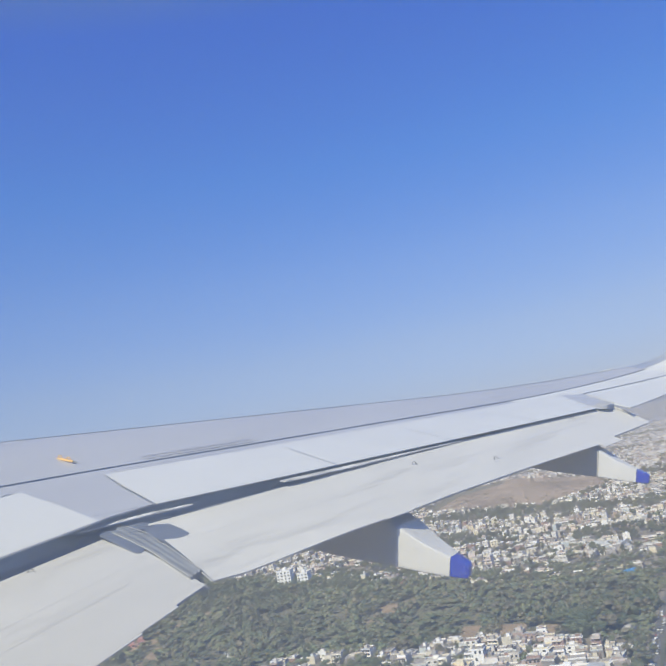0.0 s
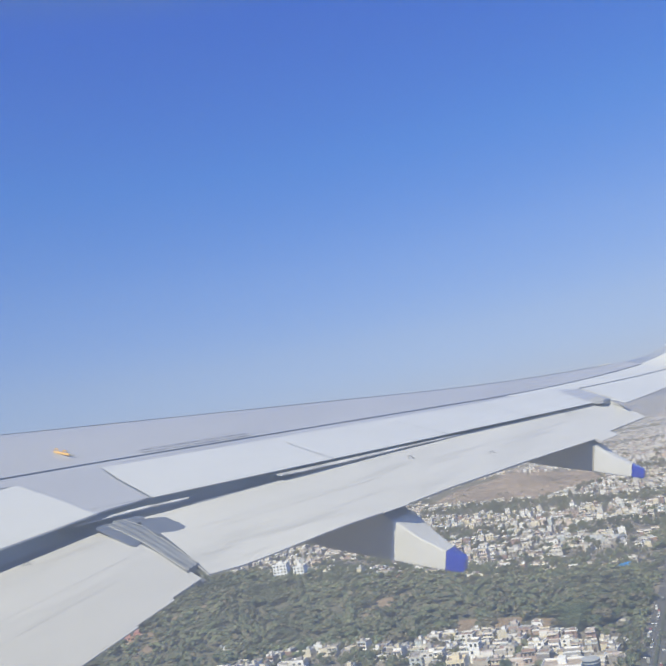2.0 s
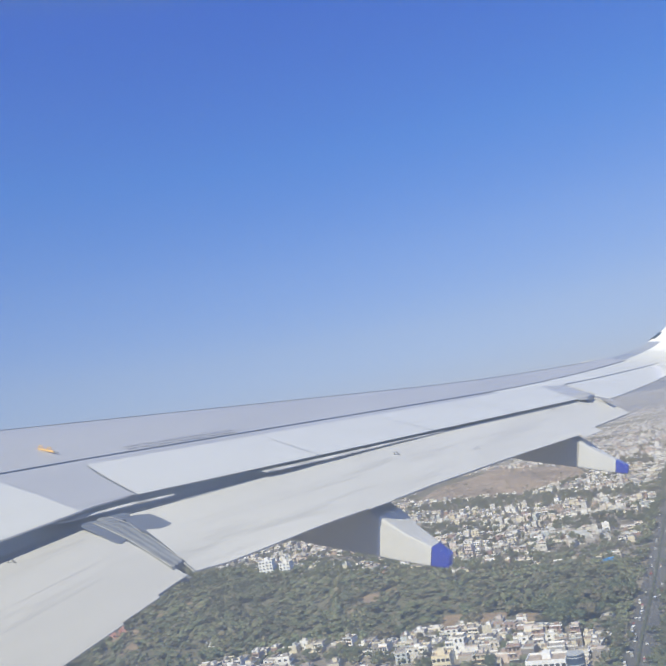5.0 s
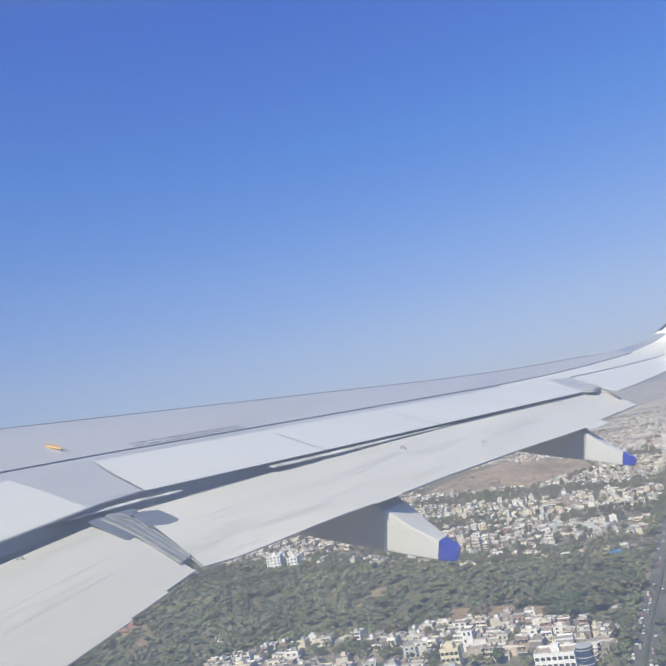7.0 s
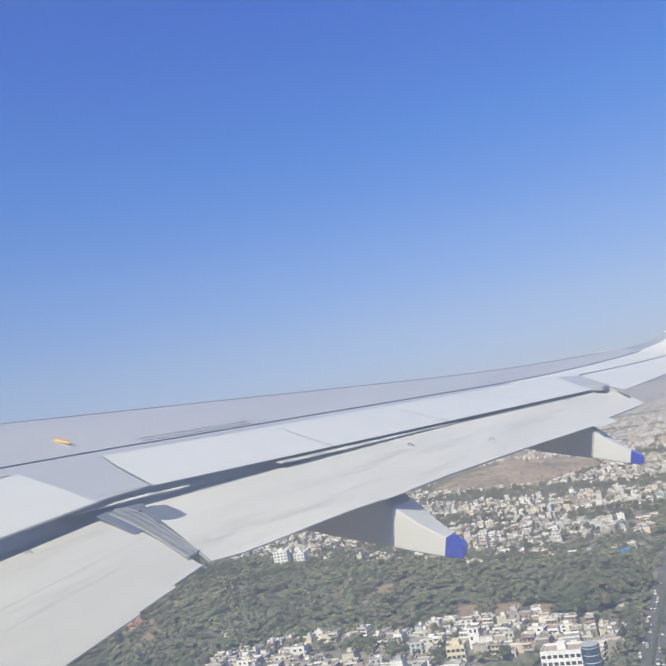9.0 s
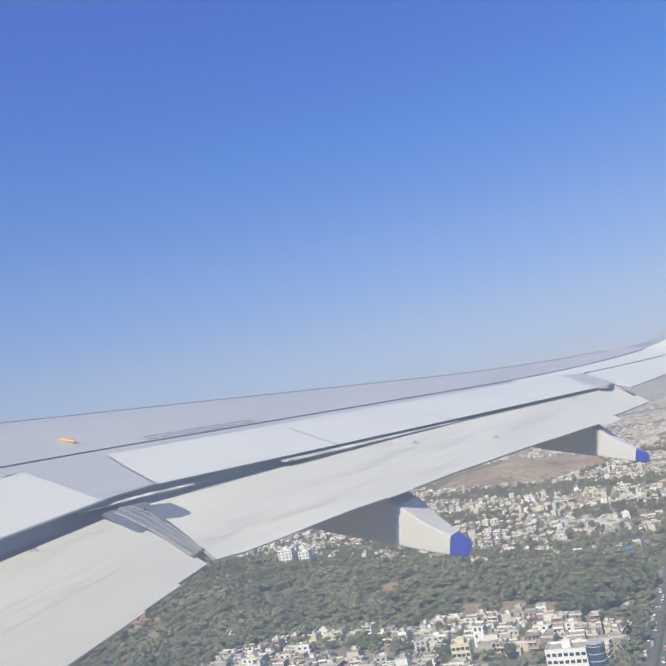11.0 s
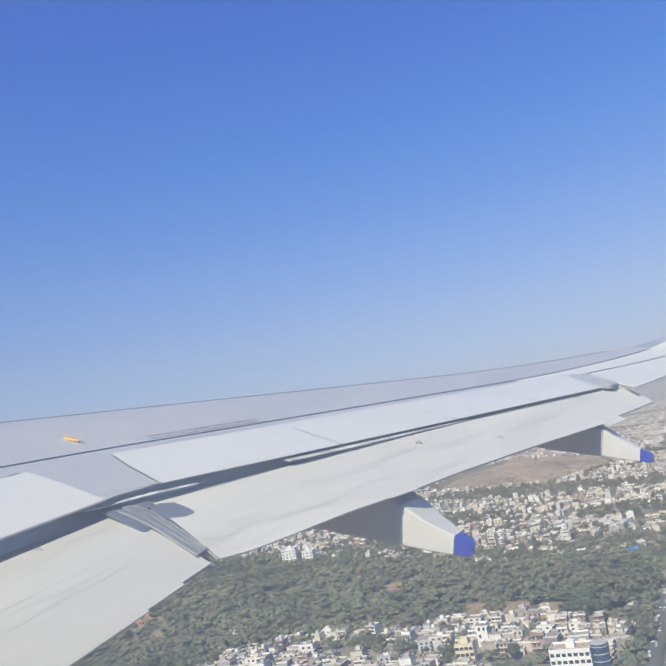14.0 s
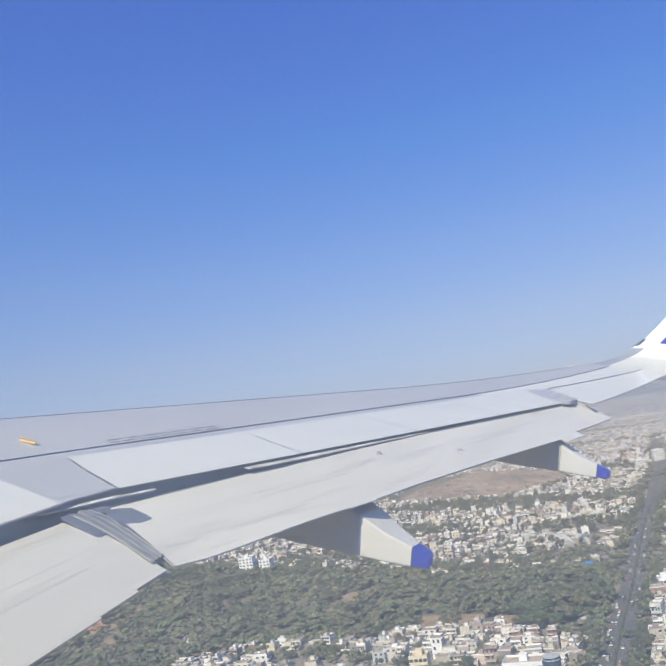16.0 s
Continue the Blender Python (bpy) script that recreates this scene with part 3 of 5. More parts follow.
# flap track fairings: rounded box sections that hang below the flap and taper to a blunt blue tip
def fairing(y, x_te, z_te, size):
    holder = None

    def section(x, top, low, half, r=0.32):
        zc, hz = (top + low) / 2, (top - low) / 2
        ring = []
        for k in range(28):
            a = 2 * math.pi * (k + 0.5) / 28
            c, s = math.cos(a), math.sin(a)
            n = 0.1
            ring.append((x_te + x * size, y + (0.12 + 0.5 * half) * size + half * size * math.copysign(abs(c) ** n, c), z_te + (zc + hz * math.copysign(abs(s) ** n, s)) * size))
        return ring

    body = [(-1.9, -0.28, -0.32, 0.03), (-1.7, -0.20, -0.36, 0.12), (-1.2, -0.10, -0.42, 0.20), (-0.6, -0.04, -0.455, 0.25), (-0.25, -0.03, -0.463, 0.27), (-0.10, -0.06, -0.466, 0.270), (-0.004, -0.118, -0.464, 0.262)]
    tail = [(0.0, -0.112, -0.468, 0.275), (0.24, -0.236, -0.482, 0.205), (0.47, -0.324, -0.49, 0.12)]
    tip = [(0.474, -0.325, -0.49, 0.12), (0.60, -0.365, -0.49, 0.075), (0.622, -0.378, -0.482, 0.06), (0.632, -0.39, -0.46, 0.04)]
    bm = bmesh.new()
    loft(bm, [section(*s) for s in body])
    holder = part("flap_track_fairing", bm, FAIRING_SHADED, wing, "flap track fairing body, darkened as if in the flap's shadow", True)
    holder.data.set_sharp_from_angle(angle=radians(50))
    # upper rear faces darkened to stand for shade under the flap's trailing edge
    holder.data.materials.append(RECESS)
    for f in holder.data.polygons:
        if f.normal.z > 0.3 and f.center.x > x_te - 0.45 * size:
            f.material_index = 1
    bm = bmesh.new()
    loft(bm, [section(*s) for s in tail])
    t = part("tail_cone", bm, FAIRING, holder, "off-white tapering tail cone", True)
    t.data.set_sharp_from_angle(angle=radians(50))
    bm = bmesh.new()
    loft(bm, [section(*s) for s in tip])
    t = part("fairing_tip", bm, BLUE, holder, "deep blue blunt tip", True)
    t.data.set_sharp_from_angle(angle=radians(50))


fairing(8.013, 7.385, -0.092, 0.925)
fairing(11.61, 8.437, 0.36, 0.858)

# small fittings
for x, y in ((6.06, 5.44), (6.68, 8.40), (7.69, 9.87), (7.13, 9.05), (8.02, 12.2)):
    z = flap_z(x, y) + (0.02 if y > 6.2 else -0.008)
    bm = bmesh.new()
    tube(bm, [(x - 0.015, y - 0.01, z - 0.02), (x - 0.015, y - 0.01, z + 0.010), (x, y + 0.005, z + 0.015), (x + 0.01, y + 0.015, z - 0.002), (x + 0.025, y + 0.03, z - 0.008)], 0.0045, 5)
    part("static_hook", bm, METAL, wing)

# yellow rope anchor with two raised lugs
hx, hy = 4.518, 7.306
hz = skin_top(hx, hy) + 0.012
bm = bmesh.new()
d = Vector((0.95, -0.22, 0)).normalized()
c0 = Vector((hx, hy, hz))
tube(bm, [c0 - d * 0.115, c0 + d * 0.115], 0.010, 8)
anchor = part("rope_anchor", bm, HOOK, wing, "orange-yellow rope anchor fitting")
for s in (-0.09, 0.04):
    bm = bmesh.new()
    a = c0 + d * s
    tube(bm, [a - d * 0.03, a - d * 0.015 + Vector((0, 0, 0.028)), a + d * 0.022 + Vector((0, 0, 0.030)), a + d * 0.045], 0.007, 6)
    part("lug", bm, HOOK, anchor)
bm = bmesh.new()
tube(bm, [c0 + d * 0.115, c0 + d * 0.165 + Vector((0, 0.015, 0))], 0.005, 6)
part("pin", bm, METAL, anchor)
bm = bmesh.new()
tube(bm, [(4.95, 6.22, rise(6.22) + 0.004), (4.93, 6.27, rise(6.27) + 0.007), (4.96, 6.32, rise(6.32) + 0.004)], 0.004, 6)
part("lift_point", bm, RECESS, wing, "small dark lifting point")
bm = bmesh.new()
loft(bm, [[(x - 0.0022, y, rise(y) - 0.0062), (x + 0.0022, y, rise(y) - 0.0062), (x + 0.0022, y, rise(y) - 0.012), (x - 0.0022, y, rise(y) - 0.012)] for x, y in ((5.855, 6.195), (5.945, 6.424), (6.03, 6.625))])
part("deck_joint", bm, STENCIL, wing, "fine dark panel joint")


# stencilled warning, once for each side from which it is read
def stencil(body, x, y, turn, size):
    cu = bpy.data.curves.new("warning_text", "FONT")
    cu.body, cu.size, cu.align_x, cu.align_y, cu.extrude, cu.space_character, cu.space_word = body, size, "CENTER", "CENTER", 0.0006, 1.22, 1.1
    tmp = new("warning_text", cu)
    me = bpy.data.meshes.new_from_object(tmp.evaluated_get(bpy.context.evaluated_depsgraph_get()))
    bpy.data.objects.remove(tmp)
    bpy.data.curves.remove(cu)
    ob = new("warning_text", me)
    me.materials.clear()
    me.materials.append(STENCIL)
    ob.parent = wing
    lean = math.atan(0.1136)
    ob.matrix_local = Matrix.Translation((x, y, skin_top(x, y) + 0.004)) @ Matrix.Rotation(lean, 4, "X") @ Matrix.Rotation(radians(90 - 20.4 + turn), 4, "Z") @ Matrix.Diagonal((1, 1.05, 1, 1))
    tagged(ob, "dark stencilled walking warning")


stencil("DO NOT WALK OUTSIDE THIS AREA", 5.260, 8.325, 0, 0.062)
stencil("DO NOT WALK OUTSIDE THIS AREA", 5.180, 8.365, 180, 0.062)

# ---- cabin wall with the window through which one looks out ----
SIDE = Matrix.Translation((-50, 38, 130)) @ Matrix.Rotation(radians(-24.65), 4, "Z")
rim = []
for k in range(32):
    a = 2 * math.pi * (k + 0.5) / 32
    c, s = math.cos(a), math.sin(a)
    rim.append((0.25 * math.copysign(abs(c) ** 0.6, c), 0.28 * math.copysign(abs(s) ** 0.6, s)))


def cabin_shell():
    """A length of round fuselage with one window opening and closed ends."""
    bm = bmesh.new()
    height = 0.80
    xs = [0.5, 3, 6, 9.36, 9.98, 12, 14.5, 17]
    low, high = math.asin((1.06 - 0.33 - height) / 1.92), math.asin((1.06 + 0.33 - height) / 1.92)
    angles = [low, high] + [high + (2 * math.pi - (high - low)) * k / 22 for k in range(1, 22)]
    n = len(angles)
    grid = {}
    for layer, r in enumerate((1.86, 1.98)):
        for i, x in enumerate(xs):
            for j, a in enumerate(angles):
                grid[layer, i, j] = bm.verts.new((x, r * math.cos(a), height + r * math.sin(a)))
    for i in range(len(xs) - 1):
        for j in range(n):
            q = (j + 1) % n
            if i == 3 and j == 0:
                for (a, b) in (((3, 0), (3, 1)), ((3, 1), (4, 1)), ((4, 1), (4, 0)), ((4, 0), (3, 0))):
                    bm.faces.new((grid[0, a[0], a[1]], grid[0, b[0], b[1]], grid[1, b[0], b[1]], grid[1, a[0], a[1]]))
                continue
            for layer in (0, 1):
                bm.faces.new((grid[layer, i, j], grid[layer, i + 1, j], grid[layer, i + 1, q], grid[layer, i, q]))
    for layer in (0, 1):
        for i in (0, len(xs) - 1):
            bm.faces.new([grid[layer, i, j] for j in range(n)])
    return bm


cabin_wall = link_mesh("cabin_wall", cabin_shell(), CABIN)
cabin_wall.matrix_world = WING_POSE
tagged(cabin_wall, "off-white round cabin wall with a window opening", "wall", kind="structure")
pane_mat = bpy.data.materials.new("milky_veil_acrylic")
pane_mat.use_nodes = True
pn = pane_mat.node_tree
pn.nodes.clear()
p_out, p_mix, p_clear, p_milk = (pn.nodes.new("ShaderNode" + k) for k in ("OutputMaterial", "MixShader", "BsdfTransparent", "BsdfTranslucent"))
# translucent share added to the pane lifts dark tones, imitating haze
p_milk.inputs[0].default_value = (0.76, 0.78, 0.69, 1)
p_mix.inputs[0].default_value = 0.395
pn.links.new(p_clear.outputs[0], p_mix.inputs[1]), pn.links.new(p_milk.outputs[0], p_mix.inputs[2]), pn.links.new(p_mix.outputs[0], p_out.inputs[0])
bm = bmesh.new()
bm.faces.new([bm.verts.new((x * 1.02, 0.12, z * 1.02)) for x, z in rim])
pane = link_mesh("window_pane", bm, pane_mat)
pane.matrix_world = SIDE
pane.visible_shadow = False
tagged(pane, "acrylic cabin window pane with a milky veil imitating haze", "window", kind="structure")


# ---- ground ----
def ground_sheet():
    bm = bmesh.new()
    c = (0.0, 1500.0)
    rings = []
    for r in (0, 300, 700, 1300, 2200, 3400, 4950, 7400):
        rings.append([bm.verts.new((c[0] + r * math.cos(2 * math.pi * k / 48), c[1] * (1 - r / 7400) + r * math.sin(2 * math.pi * k / 48), 0)) for k in range(48)] if r else [bm.verts.new((*c, 0))])
    for k in range(48):
        j = (k + 1) % 48
        bm.faces.new((rings[0][0], rings[1][k], rings[1][j]))
        for a, b in zip(rings[1:], rings[2:]):
            bm.faces.new((a[k], b[k], b[j], a[j]))
    return tagged(link_mesh("ground", bm, EARTH), "dry brown dusty earth between the houses", "ground", kind="structure")


ground_sheet()
FOREST = [(-196, 529), (-175, 576), (-156, 608), (-141, 629), (-116, 616), (-93, 616), (-58, 599), (-25, 587), (8, 588), (46, 571), (73, 545), (100, 548), (150, 668), (140, 716), (65, 768), (-3, 844), (-86, 922), (-191, 1055), (-330, 1240), (-560, 1400), (-620, 900), (-420, 560)]
FIELD_AREA = [(70, 1560), (150, 1470), (239, 1373), (310, 1440), (384, 1518), (430, 1754), (340, 2131), (208, 2040), (110, 1800)]
ROAD = [(-13, 240), (62, 423), (99, 509), (146, 613), (268, 894), (341, 1051), (567, 1560), (867, 2300)]
AIRFIELD = [(470, 880), (510, 1010), (820, 980), (1500, 640), (1400, -500), (650, -500), (400, 230), (430, 640)]
WOOD_EDGE = [(140, 716), (158, 690), (168, 742), (65, 830), (-3, 905), (-86, 985), (-191, 1115), (-215, 1100), (-191, 1055), (-86, 922), (-3, 844), (65, 768)]
CLEARINGS = [[(-63, 705), (-48, 764), (-18, 774), (-17, 750), (-42, 714)], [(-5, 593), (5, 636), (23, 627), (12, 582)], [(19, 580), (29, 621), (45, 613), (34, 573)], [(39, 571), (50, 603), (62, 594), (49, 563)], [(-68, 794), (-52, 829), (-42, 819), (-57, 789)], [(-228, 887), (-206, 943), (-195, 917), (-214, 857)], [(-245, 707), (-241, 762), (-230, 745), (-231, 693)], [(-246, 852), (-242, 870), (-237, 853), (-240, 839)], [(-273, 664), (-263, 678), (-259, 669), (-267, 653)], [(79, 585), (93, 595), (97, 582), (84, 575)], [(-292, 762), (-262, 756), (-246, 784), (-252, 804), (-284, 800)]]


def inside(poly, x, y):
    """Even-odd test for arrays of points."""
    hit = np.zeros(np.shape(x), bool)
    for (x0, y0), (x1, y1) in zip(poly, poly[1:] + poly[:1]):
        if y0 != y1:
            hit ^= ((y0 > y) != (y1 > y)) & (x < (x1 - x0) * (y - y0) / (y1 - y0) + x0)
    return hit


def off_line(line, x, y):
    best = np.full(np.shape(x), 1e9)
    for (x0, y0), (x1, y1) in zip(line, line[1:]):
        dx, dy = x1 - x0, y1 - y0
        t = np.clip(((x - x0) * dx + (y - y0) * dy) / (dx * dx + dy * dy), 0, 1)
        best = np.minimum(best, np.hypot(x - x0 - t * dx, y - y0 - t * dy))
    return best


def area(name, poly, z, mat, label, category):
    bm = bmesh.new()
    slab(bm, [(x, y, z) for x, y in poly], z - 0.001 if z < 0.4 else 0.3)
    return tagged(link_mesh(name, bm, mat), label, category, kind="structure")


def ribbon(name, line, half, z, mat, label, category, shift=0.0):
    bm = bmesh.new()
    rings = []
    for i, (x, y) in enumerate(line):
        a, b = line[max(i - 1, 0)], line[min(i + 1, len(line) - 1)]
        d = Vector((b[0] - a[0], b[1] - a[1])).normalized()
        n = Vector((d.y, -d.x))
        l, r = Vector((x, y)) + n * (shift - half), Vector((x, y)) + n * (shift + half)
        rings.append([(l.x, l.y, z), (r.x, r.y, z), (r.x, r.y, 0.001), (l.x, l.y, 0.001)])
    loft(bm, rings)
    return tagged(link_mesh(name, bm, mat), label, category, kind="structure")


area("forest_floor", FOREST, 0.10, SCRUB, "dark scrubby forest floor", "ground")
for c in CLEARINGS:
    area("clearing", c, 0.2, CLEARING, "bare reddish-brown clearing among the trees", "ground")
area("field", FIELD_AREA, 0.10, FIELD, "open brown ploughed fields", "field")
area("scrub_field", [(-16, 1591), (73, 1848), (199, 2314), (329, 2259), (287, 2025), (164, 1866), (70, 1572)], 0.14, SCRUB, "grey-green scrubby edge of the fields", "field")
for track, mat in (([(40, 1645), (117, 1630), (171, 1724), (242, 1686)], HEDGE), ([(287, 2025), (333, 1910), (394, 1814)], VERGE), ([(166, 1442), (219, 1356), (284, 1300)], VERGE)):
    ribbon("field_track", track, 3.0, 0.3, mat, "line of hedge or track across the fields", "track")
ribbon("road_verge", ROAD, 13.0, 0.12, VERGE, "dusty verge along the main road", "verge")
ribbon("road", ROAD, 8.0, 0.22, ASPHALT, "grey asphalt dual carriageway", "road")
ribbon("road_median", ROAD, 0.7, 1.1, HEDGE, "dusty hedge along the middle of the road", "median")


# ---- masses of houses and trees built with arrays ----
def mass(name, templates, choice, places, mats, label, category):
    """Many copies of small templates in one mesh. places: x, y, z, sx, sy, sz, turn."""
    vs, fs, ms, base = [], [], [], 0
    for k, (tv, tf, tm) in enumerate(templates):
        p = places[choice == k]
        if not len(p):
            continue
        c, s = np.cos(p[:, 6])[:, None], np.sin(p[:, 6])[:, None]
        x, y, z = tv[:, 0] * p[:, 3:4], tv[:, 1] * p[:, 4:5], tv[:, 2] * p[:, 5:6]
        v = np.stack([x * c - y * s + p[:, 0:1], x * s + y * c + p[:, 1:2], z + p[:, 2:3]], 2)
        n = len(tv)
        vs.append(v.reshape(-1, 3))
        fs.append((tf[None] + (base + np.arange(len(p)) * n)[:, None, None]).reshape(-1, tf.shape[1]))
        ms.append(np.tile(tm, len(p)))
        base += len(p) * n
    v, f, m = np.concatenate(vs), np.concatenate(fs), np.concatenate(ms)
    me = bpy.data.meshes.new(name)
    w = f.shape[1]
    me.vertices.add(len(v)), me.loops.add(f.size), me.polygons.add(len(f))
    me.vertices.foreach_set("co", v.astype(np.float32).ravel())
    me.loops.foreach_set("vertex_index", f.astype(np.int32).ravel())
    me.polygons.foreach_set("loop_start", (np.arange(len(f)) * w).astype(np.int32))
    me.polygons.foreach_set("material_index", m.astype(np.int32))
    for mat in mats:
        me.materials.append(mat)
    me.update(calc_edges=True)
    me.shade_flat()
    return tagged(new(name, me), label, category, kind="stuff")


def quads(boxes):
    """Template from boxes (x0, x1, y0, y1, z0, z1, side material, top material), with no floors."""
    v, f, m = [], [], []
    for x0, x1, y0, y1, z0, z1, side, top in boxes:
        b = len(v)
        v += [(x, y, z) for z in (z0, z1) for x, y in ((x0, y0), (x1, y0), (x1, y1), (x0, y1))]
        f += [(b + 4, b + 5, b + 6, b + 7), (b, b + 1, b + 5, b + 4), (b + 1, b + 2, b + 6, b + 5), (b + 2, b + 3, b + 7, b + 6), (b + 3, b, b + 4, b + 7)]
        m += [top, side, side, side, side]
    return np.array(v, float), np.array(f), np.array(m)


rng = np.random.default_rng(7)


def far_house(k):
    """A unit house, one storey being 1 high: body, parapet, stair room, dark window strips."""
    r = random.Random(k)
    n = (1, 2, 2, 3)[k % 4]
    b = [(-0.5, 0.5, -0.5, 0.5, 0, n, 0, 1)]
    t = 0.05
    for x0, x1, y0, y1 in ((-0.5, 0.5, -0.5, -0.5 + t), (-0.5, 0.5, 0.5 - t, 0.5), (-0.5, -0.5 + t, -0.5 + t, 0.5 - t), (0.5 - t, 0.5, -0.5 + t, 0.5 - t)):
        b.append((x0, x1, y0, y1, n, n + 0.3, 0, 0))
    if k % 3 != 2:
        cx, cy = r.uniform(-0.25, 0.25), r.uniform(-0.25, 0.25)
        b.append((cx - 0.18, cx + 0.18, cy - 0.2, cy + 0.2, n, n + 0.8, 0, 1))
    for s in range(n):
        for x in (-0.28, 0.05, 0.3):
            if r.random() < 0.75:
                w = r.uniform(0.06, 0.11)
                b.append((x - w, x + w, -0.515, -0.49, s + 0.3, s + 0.72, 2, 2))
        for y in (-0.22, 0.2):
            if r.random() < 0.6:
                b.append((-0.515, -0.49, y - 0.09, y + 0.09, s + 0.3, s + 0.72, 2, 2))
        b.append((-0.5, r.uniform(0, 0.5), -0.6, -0.5, s + 0.85, s + 0.95, 0, 0))
        if r.random() < 0.35:
            x = r.uniform(-0.3, 0.2)
            b.append((x, x + 0.28, -0.512, -0.49, s + 0.02, s + 0.8, 2, 2))
    return quads(b)


HOUSES = [far_house(k) for k in range(16)]
SPECKS = [quads([(-0.5, 0.5, -0.5, 0.5, 0, n, 0, 1), (cx - 0.2, cx + 0.2, -0.2, 0.25, n, n + 0.7, 0, 1)]) for n, cx in ((1, 0.2), (2, -0.2), (3, 0.1), (2, 0.25))]


def plots(x0, x1, y0, y1, pitch, turn, keep):
    """Jittered plots in rows with lanes between them, turned as one."""
    cx, cy = (x0 + x1) / 2, (y0 + y1) / 2
    half = math.hypot(x1 - x0, y1 - y0) / 2
    u = np.arange(-half, half, pitch * 0.92)
    v = np.arange(-half, half, pitch * 1.3)
    gu, gv = np.meshgrid(u, v)
    gv = gv + np.where(np.arange(len(v))[:, None] % 2 == 0, pitch * 0.17, -pitch * 0.17)
    gu, gv = gu.ravel() + rng.uniform(-1.2, 1.2, gu.size), gv.ravel() + rng.uniform(-1.2, 1.2, gu.size)
    x, y = cx + gu * math.cos(turn) - gv * math.sin(turn), cy + gu * math.sin(turn) + gv * math.cos(turn)
    ok = (x > x0) & (x < x1) & (y > y0) & (y < y1) & (rng.random(x.size) < keep)
    ok &= ~inside(FOREST, x, y) & ~inside(FIELD_AREA, x, y) & ~inside(AIRFIELD, x, y) & (off_line(ROAD, x, y) > 19)
    return x[ok], y[ok]


def patchy(x, y, s, seed):
    """Smooth value between 0 and 1 over the plan."""
    return 0.5 + 0.25 * (np.sin(x / s + seed) * np.cos(y / (s * 1.3) + seed * 2) + np.sin((x + y) / (s * 0.7) + seed * 3))


# ---- houses ----
TURN = math.atan2(509 - 423, 133 - 98) - math.pi / 2       # the streets run along and across the main road
STOREY = 2.7


def window_mesh(w, h):
    bm = bmesh.new()
    box(bm, -w / 2, w / 2, -0.04, 0.04, 0, h)
    me = bpy.data.meshes.new("window")
    bm.to_mesh(me)
    bm.free()
    me.materials.append(GLASS_DARK)
    return me


WINDOWS = [window_mesh(1.3, 1.35), window_mesh(1.9, 1.5), window_mesh(1.1, 1.7)]


